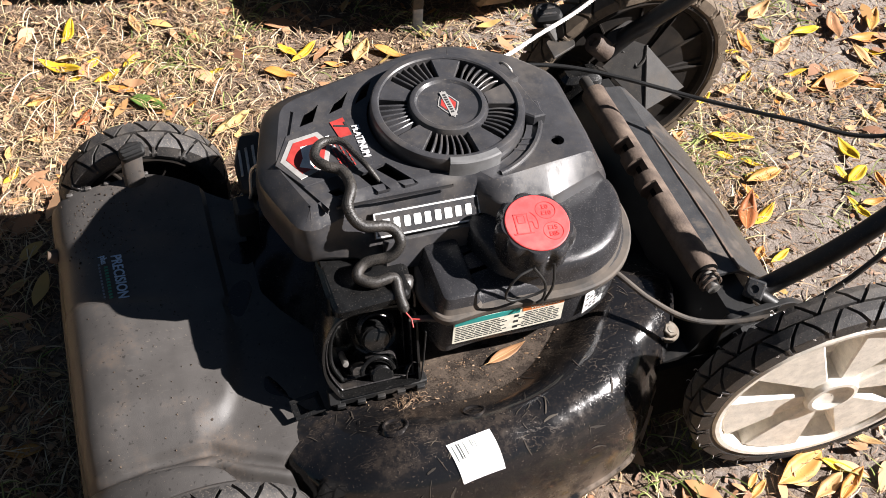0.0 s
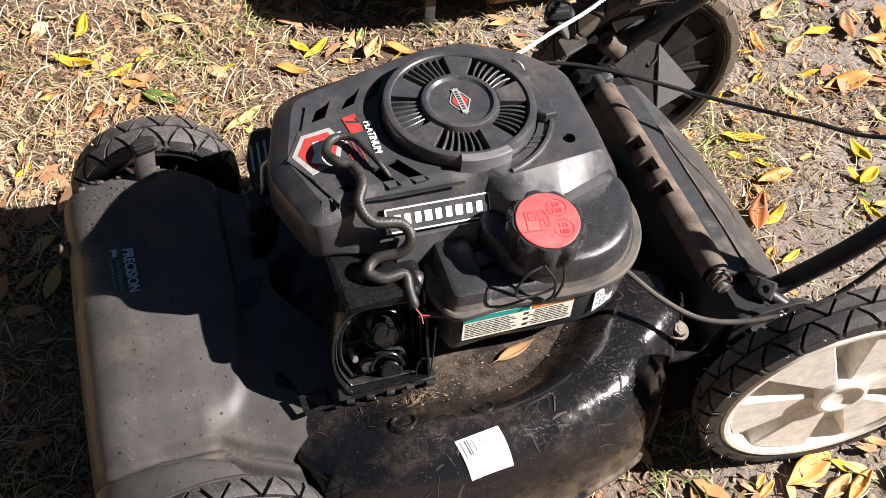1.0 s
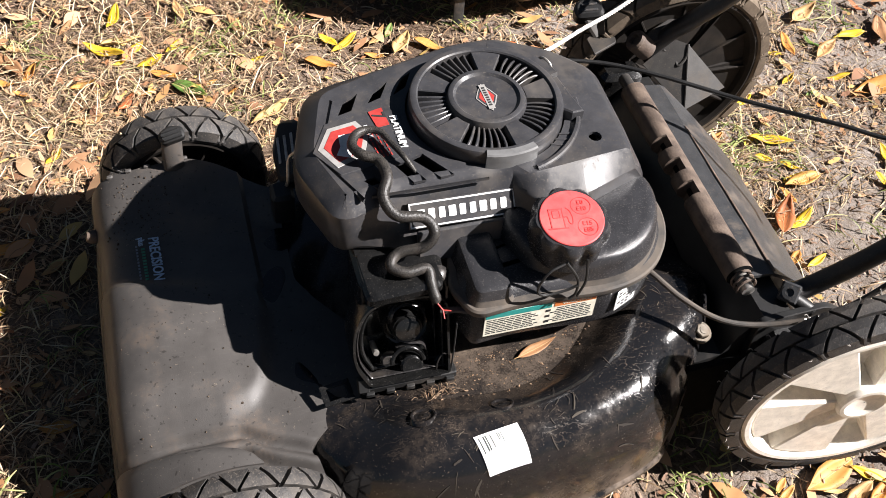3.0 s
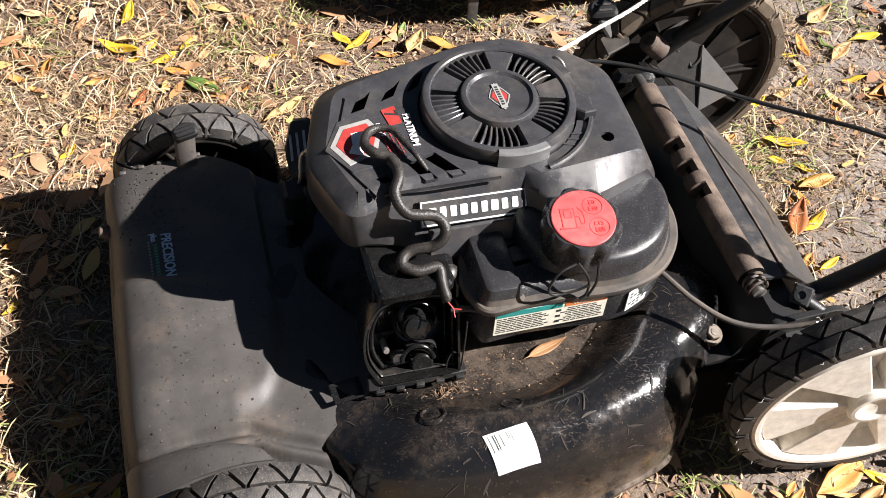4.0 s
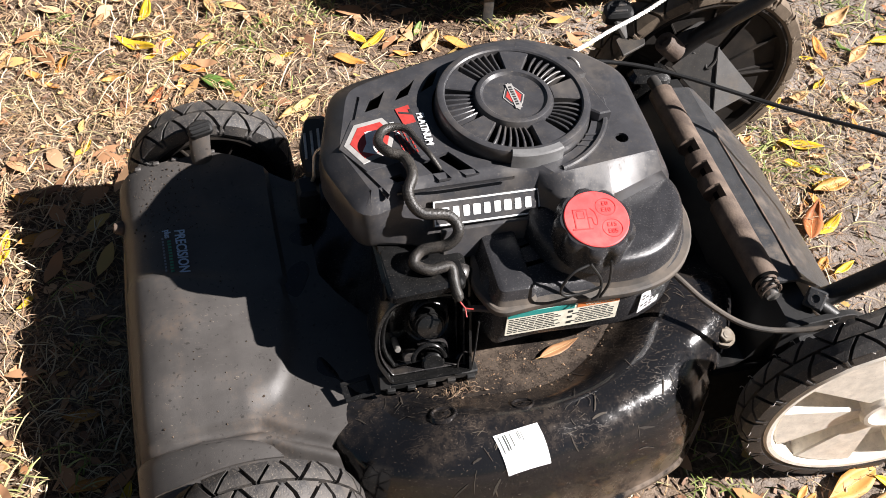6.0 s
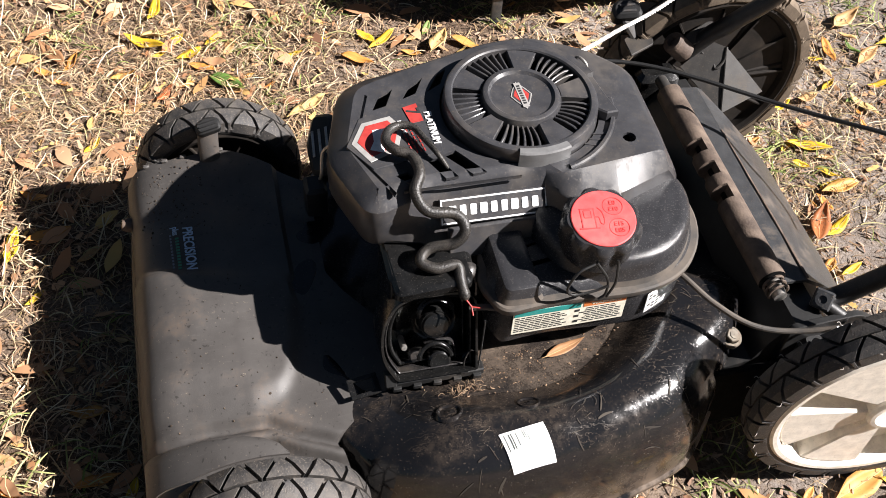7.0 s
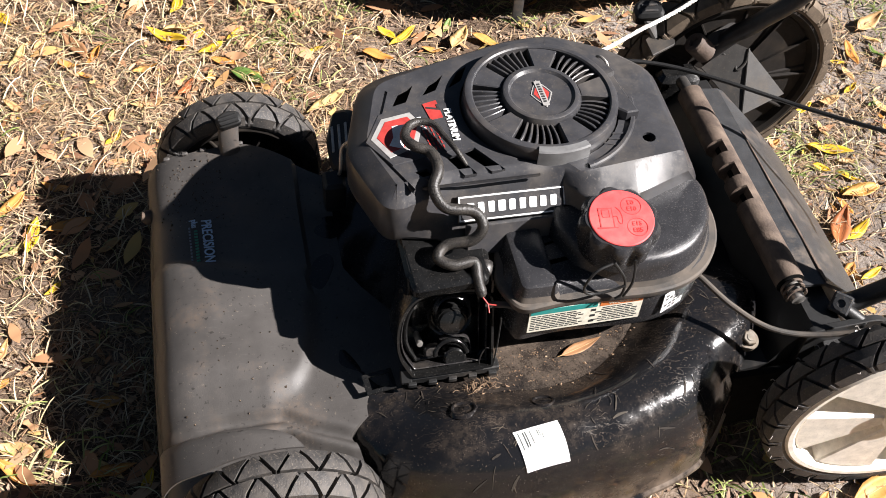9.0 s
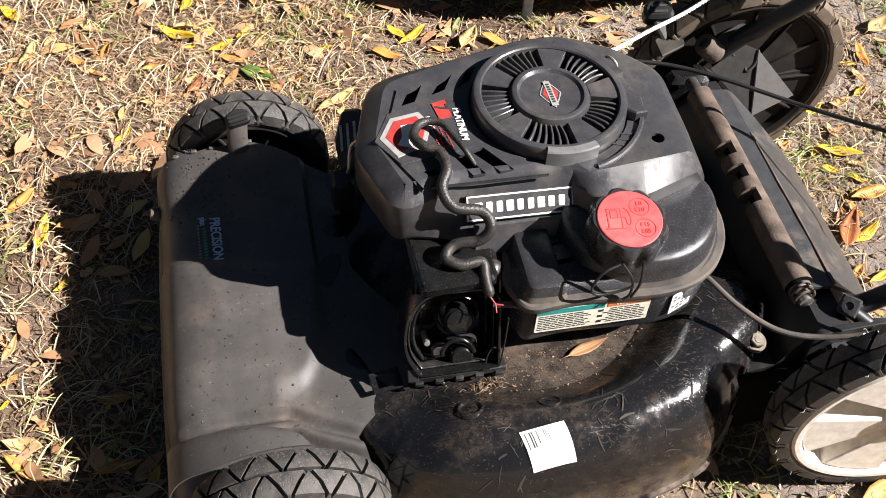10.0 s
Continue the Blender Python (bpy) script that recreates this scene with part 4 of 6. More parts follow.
    def arc_wall(name, r0, r1, a0, a1, z0, z1, mat, lab=""):
        bm = bm_new()
        n = max(3, int((a1 - a0) / 5))
        rings = []
        for i in range(n + 1):
            deg = a0 + (a1 - a0) * i / n
            rings.append([at(r0, deg, z0), at(r1 + 0.001, deg, z0), at(r1, deg, z1 - 0.0015), at(r1 - 0.0015, deg, z1), at(r0, deg, z1)])
        loft(bm, rings)
        return part(name, bm, mat, ob, lab)

    # curved guard plate on the near rim, low outer ring, rear cowl round the rope outlet
    arc_wall("guard_plate", 0.0770, 0.0856, -107, -70, -0.004, 0.0312, M_GUARD, "worn satin guard plate painted light grey as its sunlit face")
    arc_wall("outer_ring", 0.0955, 0.1000, -75, -4, 0.0115, 0.0185, M_BLACK)
    arc_wall("rear_cowl", 0.0800, 0.0955, 18, 72, -0.004, 0.0225, M_BLACK)
    for deg in (-52, -46, -40):
        bm = bm_new()
        lean = [(0.0826, deg), (0.0960, deg + 5)]
        loft(bm, [[at(r, t - 0.9, 0.006), at(r, t + 0.9, 0.006), at(r, t + 0.9, 0.0155), at(r, t - 0.9, 0.0155)] for r, t in lean])
        part("slat", bm, M_BLACK, ob)
    bm = bm_new()
    slab(bm, [(0.3900, 0.0310), (0.3985, 0.0230), (0.4114, 0.0240), (0.4060, 0.0520), (0.4020, 0.0800), (0.3900, 0.0800)], TOP - 0.004, TOP + 0.012, 0.0015)
    part("side_lug", bm, M_BLACK, ob)
    bm = bm_new()
    tube(bm, [at(0.0965, 24, 0.002), at(0.0970, 26, 0.020), at(0.0965, 34, 0.023), at(0.0960, 38, 0.006)], 0.0016, 8, 5)
    part("rope_eyelet", bm, M_METAL, ob, "bent steel rope guide")
    return ob


# guard plate grey is lightened to paint the sun on its upright face
M_GUARD = grimy("sunlit_satin_grey", (0.13, 0.13, 0.13), (0.15, 0.13, 0.11), 0.30, (0.55, 0.85), 30, 0.2, 0.1)
crankcase()
COVER = engine_cover()
starter(COVER)


def badges(cover):
    up = (0, 0, 1)
    z = TOP
    # hexagon badge
    hexa = [(0.1322, 0.0344), (0.1472, 0.0054), (0.1781, 0.0180), (0.1893, 0.0488), (0.1794, 0.0691), (0.1477, 0.0629)]
    c = Vector((sum(p[0] for p in hexa) / 6, sum(p[1] for p in hexa) / 6))

    def scaled(s):
        return [tuple(c + (Vector(p) - c) * s) for p in hexa]

    bm = bm_new()
    plate = [(0.1278, 0.0319), (0.1490, -0.0030), (0.2215, 0.0100), (0.2260, 0.0720), (0.2090, 0.0850), (0.1470, 0.0700)]
    slab(bm, plate, z - 0.001, z + 0.0008, 0.0003)
    base = part("badge_plate", bm, M_BLACK, cover, "black badge plate with red and white print")
    bm = bm_new()
    slab(bm, scaled(0.97), z + 0.0006, z + 0.0014, 0.0003)
    part("silver_hexagon", bm, M_SILVER, base)
    bm = bm_new()
    slab(bm, scaled(0.76), z + 0.0012, z + 0.0018, 0.0003)
    part("red_hexagon", bm, M_BADGERED, base)
    bm = bm_new()
    slab(bm, [(0.150, 0.023), (0.163, 0.017), (0.167, 0.029), (0.171, 0.051), (0.157, 0.050), (0.156, 0.034)], z + 0.0016, z + 0.0021, 0.0002)
    part("white_mark", bm, M_WHITE, base)
    # red flash and small print
    bm = bm_new()
    slab(bm, [(0.1945, 0.0775), (0.2090, 0.0815), (0.2115, 0.0560), (0.1985, 0.0540)], z + 0.001, z + 0.0018, 0.0002)
    part("red_flash", bm, M_BADGERED, base)
    writing("7", 0.019, frame_of((0.2030, 0.0700, z + 0.0020), (0.12, -1, 0), up), M_INK, base)
    writing("PLATINUM", 0.0108, frame_of((0.2180, 0.0440, z + 0.0016), (0.01, -1, 0), up) @ Matrix.Diagonal((0.92, 1, 1, 1)), M_WHITE, base)
    bm = bm_new()
    m = frame_of((0.196, 0.028, z + 0.0014), (0.14, -1, 0), up)
    for k in range(4):
        for i in range(6):
            block(bm, (0.0044, 0.0014, 0.0004), (-0.017 + 0.0062 * i, 0.006 - 0.0042 * k, 0), 0.0002, m)
    part("small_print", bm, M_BADGERED, base)
    bm = bm_new()
    m = frame_of((0.188, 0.050, z + 0.0014), (0.14, -1, 0), up)
    for i in range(4):
        block(bm, (0.0030, 0.0045, 0.0004), (-0.008 + 0.0052 * i, 0, 0), 0.0002, m)
    part("small_print", bm, M_WHITE, base)
    bm = bm_new()
    fm = frame_of((0.262, -0.0665, 0.2715), (1, -0.03, 0), (0.02, -0.93, 0.36))
    slab(bm, rounded([(-0.050, -0.019), (0.030, -0.015), (0.052, -0.004), (0.052, 0.017), (-0.050, 0.017)], 0.003, 3), -0.006, 0.0, 0.0015, fm)
    part("lower_flank", bm, M_BLACK, cover)
    # framed name plate on the near flank, its word drawn as plain bars
    m = frame_of((0.2620, -0.0462, 0.2966), (0.104, -0.003, 0), (0.02, -0.80, 0.60))
    bm = bm_new()
    block(bm, (0.112, 0.0275, 0.002), (0, 0, -0.0006), 0.001, m)
    plate = part("name_plate", bm, M_BLACK, cover, "black name plate with white frame")
    for s, at in (((0.1100, 0.0016, 0.0008), (0, 0.0118, 0.0006)), ((0.1100, 0.0016, 0.0008), (0, -0.0118, 0.0006)), ((0.0016, 0.0220, 0.0008), (0.0542, 0, 0.0006)), ((0.0016, 0.0220, 0.0008), (-0.0542, 0, 0.0006))):
        bm = bm_new()
        block(bm, s, at, 0.0003, m)
        part("white_border", bm, M_WHITE, plate)
    for i in range(9):
        bm = bm_new()
        block(bm, (0.0066 + 0.0012 * (i % 3 == 0), 0.0110, 0.0008), (-0.0430 + 0.0107 * i, 0, 0.0006), 0.0012, m)
        part("letter_bar", bm, M_WHITE, plate)


badges(COVER)


def fuel_tank():
    flange = rounded([(0.236, -0.108), (0.250, -0.144), (0.30, -0.139), (0.40, -0.145), (0.446, -0.128), (0.477, -0.085), (0.482, -0.030), (0.44, 0.0), (0.25, -0.05)],
                     [0.01, 0.012, 0.02, 0.03, 0.035, 0.035, 0.03, 0.02, 0.02], 5)
    bm = bm_new()
    rings = []
    for d, z in ((-0.012, 0.186), (-0.006, 0.190), (-0.004, 0.20), (-0.003, 0.246), (0.0025, 0.2465), (0.0035, 0.249), (0.0035, 0.254), (0.0015, 0.256), (-0.005, 0.2565), (-0.010, 0.262), (-0.016, 0.266), (-0.04, 0.267)):
        rings.append([(x, y, z) for x, y in offset(flange, d)])
    loft(bm, rings)
    main = rounded([(0.300, -0.070), (0.312, -0.104), (0.348, -0.134), (0.40, -0.138), (0.440, -0.120), (0.468, -0.080), (0.472, -0.03), (0.44, -0.01), (0.30, -0.04)], [0.012, 0.02, 0.02, 0.03, 0.03, 0.03, 0.03, 0.02, 0.01], 5)
    rings = []
    for d, z in ((0.006, 0.252), (0.001, 0.262), (-0.001, 0.277), (-0.003, 0.2855), (-0.007, 0.2892), (-0.016, 0.2908)):
        low = max(0, (0.290 - z) / 0.038)
        rings.append([(x - 0.004 * low * smooth(0.352, 0.315, x), y - 0.006 * low * smooth(0.352, 0.315, x) * smooth(-0.08, -0.10, y), z) for x, y in offset(main, d)])
    loft(bm, rings)
    small = rounded([(0.250, -0.137), (0.290, -0.138), (0.290, -0.050), (0.250, -0.050)], 0.010, 5)
    rings = []
    for d, z in ((0.006, 0.252), (0.001, 0.262), (-0.001, 0.268), (-0.003, 0.272), (-0.007, 0.2735)):
        rings.append([(x, y, z + 0.035 * (y + 0.136)) for x, y in offset(small, d)])
    loft(bm, rings)
    # sloping valley between the two humps
    valley = rounded([(0.272, -0.128), (0.330, -0.126), (0.318, -0.040), (0.272, -0.040)], 0.006, 3)
    rings = []
    for d, z in ((0.002, 0.250), (0.0, 0.258), (-0.002, 0.261), (-0.008, 0.2622)):
        rings.append([(x, y, z + 0.05 * max(0, y + 0.122)) for x, y in offset(valley, d)])
    loft(bm, rings)
    for f in bm.faces:
        if 0.2464 < f.calc_center_median().z < 0.2570 and min(v.co.z for v in f.verts) > 0.2455:
            f.material_index = 1
    tank = part("fuel_tank", bm, [M_TANK, M_FLANGE], MOWER, "black moulded plastic fuel tank", 38)
    # warning label on the near wall
    m = frame_of((0.3205, -0.1414, 0.2265), (1, -0.015, 0), (0, -1, 0.03)) @ Matrix.Diagonal((1.05, 0.87, 1, 1))
    bm = bm_new()
    block(bm, (0.113, 0.041, 0.0010), (0, 0, 0), 0.0008, m)
    lab = part("warning_label", bm, M_CREAM, tank, "printed warning label with teal and orange heads")
    for w, x, mt in ((0.066, -0.0225, M_TEAL), (0.043, 0.0345, M_ORANGE)):
        bm = bm_new()
        block(bm, (w, 0.0085, 0.0006), (x, 0.0158, 0.0006), 0.0003, m)
        part("label_head", bm, mt, lab)
    writing("WARNING", 0.0062, m @ Matrix.Translation((0.036, 0.0158, 0.0010)), M_CREAM, lab, depth=0.0002)
    rng = random.Random(4)
    bm = bm_new()
    for k in range(8):
        x = -0.054
        while x < 0.052:
            w = rng.uniform(0.003, 0.010)
            if not -0.001 < x + w < 0.016 and x + w < 0.054:
                block(bm, (w, 0.0016, 0.0004), (x + w / 2, 0.0080 - 0.0034 * k, 0.0006), 0.0002, m)
            x += w + 0.0012
    for y in (0.006, -0.004, -0.014):
        block(bm, (0.0050, 0.0040, 0.0004), (0.0075, y, 0.0006), 0.0003, m)
    part("small_print", bm, M_INK, lab)
    # second small label at the round corner
    m = frame_of((0.4175, -0.1345, 0.222), (1, 0.45, 0), (0.42, -0.92, 0.03))
    bm = bm_new()
    block(bm, (0.030, 0.030, 0.0010), (0, 0, 0), 0.0006, m)
    lab = part("code_label", bm, M_PAPER, tank, "small white code label")
    bm = bm_new()
    for k in range(5):
        for i in range(4):
            if rng.random() < 0.7:
                block(bm, (0.0045, 0.003, 0.0004), (-0.010 + 0.0062 * i, 0.010 - 0.005 * k, 0.0006), 0.0002, m)
    part("small_print", bm, M_INK, lab)
    # bent wire loops that hold the cap
    for pts in (((0.334, -0.143, 0.306), (0.317, -0.146, 0.300), (0.308, -0.149, 0.281), (0.316, -0.150, 0.271), (0.338, -0.150, 0.273), (0.350, -0.150, 0.278)),
                ((0.336, -0.142, 0.306), (0.348, -0.148, 0.286), (0.349, -0.150, 0.266), (0.343, -0.150, 0.258)),
                ((0.357, -0.143, 0.306), (0.357, -0.149, 0.281), (0.351, -0.150, 0.260))):
        bm = bm_new()
        tube(bm, pts, 0.0014, 7, 6)
        part("wire_loop", bm, M_DARK, tank, "thin black wire loop")
    return tank


TANK = fuel_tank()


def fuel_cap():
    m = frame_of((0.3515, -0.1010, 0.291), (1, -0.12, 0), (-0.02, -0.14, 1))
    n, lobes = 120, 9

    def ring(r, z, wave):
        return [m @ Vector(((r - wave * (0.5 + 0.5 * math.cos(lobes * 2 * math.pi * i / n)) ** 2) * math.cos(2 * math.pi * i / n), (r - wave * (0.5 + 0.5 * math.cos(lobes * 2 * math.pi * i / n)) ** 2) * math.sin(2 * math.pi * i / n), z)) for i in range(n)]

    bm = bm_new()
    loft(bm, [ring(0.036, -0.006, 0), ring(0.037, 0.004, 0.001), ring(0.0400, 0.010, 0.0055), ring(0.0402, 0.027, 0.0055), ring(0.0388, 0.032, 0.0048), ring(0.0350, 0.0352, 0.0022), ring(0.0318, 0.0352, 0), ring(0.0314, 0.0345, 0)])
    cap = part("fuel_cap", bm, M_TANK, MOWER, "black lobed fuel cap with red disc", 40)
    bm = bm_new()
    revolve(bm, [(0.0316, 0.034), (0.0316, 0.0362), (0.0308, 0.0368), (0.015, 0.0372), (0.0005, 0.0373)], 64, m)
    disc = part("red_disc", bm, M_RED, cap, "red plastic disc with moulded fuel signs")
    top = m @ Matrix.Translation((0, 0, 0.0369))
    bm = bm_new()
    # pump pictogram in outline
    for s, at in (((0.0014, 0.022, 0.001), (-0.0215, 0.000, 0)), ((0.0014, 0.022, 0.001), (-0.0085, 0.000, 0)), ((0.0145, 0.0014, 0.001), (-0.015, 0.0105, 0)), ((0.020, 0.0016, 0.001), (-0.015, -0.0115, 0)), ((0.0010, 0.008, 0.001), (-0.0185, 0.0045, 0)), ((0.0010, 0.008, 0.001), (-0.0115, 0.0045, 0)), ((0.007, 0.0010, 0.001), (-0.015, 0.0088, 0)), ((0.007, 0.0010, 0.001), (-0.015, 0.0005, 0))):
        block(bm, s, at, 0.0003, top)
    tube(bm, [top @ Vector(p) for p in ((-0.008, 0.001, 0), (-0.0045, 0.0005, 0), (-0.0035, -0.006, 0), (-0.0005, -0.007, 0), (0.0005, 0.0, 0), (-0.001, 0.007, 0), (-0.0045, 0.0115, 0))], 0.0008, 6, 5)
    part("pump_sign", bm, M_REDLINE, disc)
    for x, y, words in ((0.0110, 0.0125, ("E0", "E10")), (0.0135, -0.0115, ("E15", "E85"))):
        bm = bm_new()
        tube(bm, [top @ Vector((x + 0.0098 * math.cos(radians(15 * i)), y + 0.0098 * math.sin(radians(15 * i)), 0)) for i in range(25)], 0.0006, 6, 1)
        part("sign_ring", bm, M_REDLINE, disc)
        for k, w in enumerate(words):
            writing(w, 0.0066, top @ Matrix.Translation((x, y + 0.0036 - 0.0072 * k, 0.0004)), M_REDLINE, disc)


fuel_cap()


def air_filter_base():
    u = Vector((1, -0.03, 0)).normalized()
    v = Vector((0, 0.040, 0.075)).normalized()
    m = frame_of((0.186, -0.118, 0.203), u, u.cross(v))
    outer = rounded([(-0.040, -0.048), (0.044, -0.046), (0.047, 0.036), (0.030, 0.046), (-0.030, 0.046), (-0.052, 0.020), (-0.056, -0.020)], [0.006, 0.004, 0.012, 0.015, 0.02, 0.025, 0.025], 5)
    bm = bm_new()
    rings = [[m @ Vector((x, y, z)) for x, y in offset(outer, d)] for d, z in ((-0.004, -0.040), (0.0, -0.038), (0.0, 0.010), (-0.0008, 0.012), (-0.0030, 0.012), (-0.0036, 0.010), (-0.0040, -0.031), (-0.02, -0.032))]
    loft(bm, rings)
    box = part("air_filter_base", bm, M_GLOSS, MOWER, "open black air filter housing without its cover")
    inner = offset(outer, -0.012)
    bm = bm_new()
    for d, w in ((0, 0.0018),):
        rings = [[m @ Vector((x, y, z)) for x, y in offset(inner, e)] for e, z in ((w, -0.032), (w, -0.006), (0, -0.005), (-w, -0.006), (-w, -0.032))]
        loft(bm, rings, (False, False))
    part("seal_rib", bm, M_GLOSS, box)
    bm = bm_new()
    revolve(bm, [(0.024, -0.032), (0.024, -0.012), (0.0235, -0.008), (0.022, -0.006), (0.0195, -0.007), (0.019, -0.012), (0.0175, -0.012), (0.0170, 0.000), (0.0150, 0.004), (0.0140, 0.0035), (0.0125, 0.006), (0.006, 0.0072), (0.0004, 0.0075)], 36, m @ Matrix.Translation((0.004, 0.008, 0)))
    part("intake", bm, M_GLOSS, box, "round black intake")
    bm = bm_new()
    pts = [m @ Vector((0.002 + 0.0165 * math.cos(radians(a)), -0.030 + 0.0165 * math.sin(radians(a)), 0.002)) for a in range(0, 181, 15)]
    tube(bm, pts, 0.0026, 8, 1)
    revolve(bm, [(0.012, -0.032), (0.012, 0.001), (0.010, 0.003), (0.0004, 0.003)], 24, m @ Matrix.Translation((0.006, -0.036, 0)))
    part("breather", bm, M_GLOSS, box)
    # ribbed collar, second seal ridge, bent retaining strip
    c = m @ Matrix.Translation((0.006, 0.016, 0))
    for k in range(3):
        bm = bm_new()
        revolve(bm, [(0.0185 - 0.001 * k, -0.014 + 0.005 * k), (0.0205 - 0.001 * k, -0.0125 + 0.005 * k), (0.0205 - 0.001 * k, -0.0110 + 0.005 * k), (0.0185 - 0.001 * k, -0.0095 + 0.005 * k)], 32, c)
        part("collar_ring", bm, M_RIDGE, box)
    ridge = offset(outer, -0.0062)
    bm = bm_new()
    loft(bm, [[m @ Vector((x, y, z)) for x, y in offset(ridge, e)] for e, z in ((0.0009, -0.031), (0.0009, 0.003), (0.0, 0.0038), (-0.0009, 0.003), (-0.0009, -0.031))], (False, False))
    part("rim_ridge", bm, M_RIDGE, box)
    bm = bm_new()
    tube(bm, [m @ Vector(p) for p in ((-0.008, -0.014, -0.004), (0.004, -0.010, -0.001), (0.018, -0.013, -0.002), (0.023, -0.022, -0.004), (0.024, -0.036, -0.006))], 0.0022, 8, 6, flat=0.45)
    part("retaining_strip", bm, M_RIDGE, box)
    bm = bm_new()
    block(bm, (0.016, 0.012, 0.012), (-0.016, -0.031, -0.014), 0.003, m)
    part("stop_block", bm, M_RIDGE, box)
    bm = bm_new()
    tube(bm, [m @ Vector(p) for p in ((0.026, 0.050, -0.004), (0.032, 0.062, 0.0), (0.044, 0.062, 0.0), (0.050, 0.050, -0.002), (0.050, 0.034, -0.004))], 0.0075, 10, 6, flat=0.35)
    part("curved_tab", bm, M_RIDGE, box, "curved black tab")
    bm = bm_new()
    tube(bm, [m @ Vector(p) for p in ((0.030, -0.046, 0.004), (0.031, -0.034, 0.008), (0.036, -0.024, 0.010), (0.042, -0.024, 0.010))], 0.0008, 6, 5)
    part("bent_wire", bm, M_RIDGE, box)
    for x, y in ((-0.028, -0.020), (0.021, -0.021)):
        bm = bm_new()
        revolve(bm, [(0.0034, -0.032), (0.0034, -0.009), (0.0028, -0.0075), (0.0004, -0.0073)], 14, m @ Matrix.Translation((x, y, 0)))
        part("screw", bm, M_METAL, box, "bright screw head")
    for x, y, w, h in ((-0.020, 0.054, 0.018, 0.016), (0.018, 0.052, 0.012, 0.014), (-0.046, -0.046, 0.012, 0.016), (0.030, -0.047, 0.010, 0.006)):
        bm = bm_new()
        block(bm, (w, h, 0.010), (x, y, 0.004), 0.0016, m)
        part("clip_tab", bm, M_DARK, box)
    # tray that carries it, with ledge teeth along the deck
    bm = bm_new()
    block(bm, (0.100, 0.012, 0.010), (0.187, -0.142, 0.158), 0.002)
    for i in range(5):
        block(bm, (0.009, 0.007, 0.006), (0.145 + 0.021 * i, -0.148, 0.155), 0.0012)
    part("filter_tray", bm, M_DARK, MOWER)
    bm = bm_new()
    slab(bm, rounded([(0.147, -0.094), (0.232, -0.094), (0.238, -0.030), (0.147, -0.030)], 0.008), 0.155, 0.262, 0.004)
    slab(bm, rounded([(0.150, -0.112), (0.228, -0.108), (0.234, -0.050), (0.148, -0.050)], 0.008), 0.247, 0.263, 0.004)
    part("carburettor_box", bm, M_GLOSS, MOWER, "black box behind the air filter housing")
    bm = bm_new()
    tube(bm, [(0.233, -0.140, 0.238), (0.232, -0.143, 0.205), (0.231, -0.1445, 0.170), (0.229, -0.147, 0.160)], 0.0009, 6, 5)
    part("thin_rod", bm, M_DARK, MOWER)
    bm = bm_new()
    tube(bm, [(0.222, -0.122, 0.238), (0.238, -0.128, 0.243), (0.256, -0.136, 0.244)], 0.004, 8, 5, flat=0.6)
    part("breather_spout", bm, M_FLANGE, MOWER)


air_filter_base()


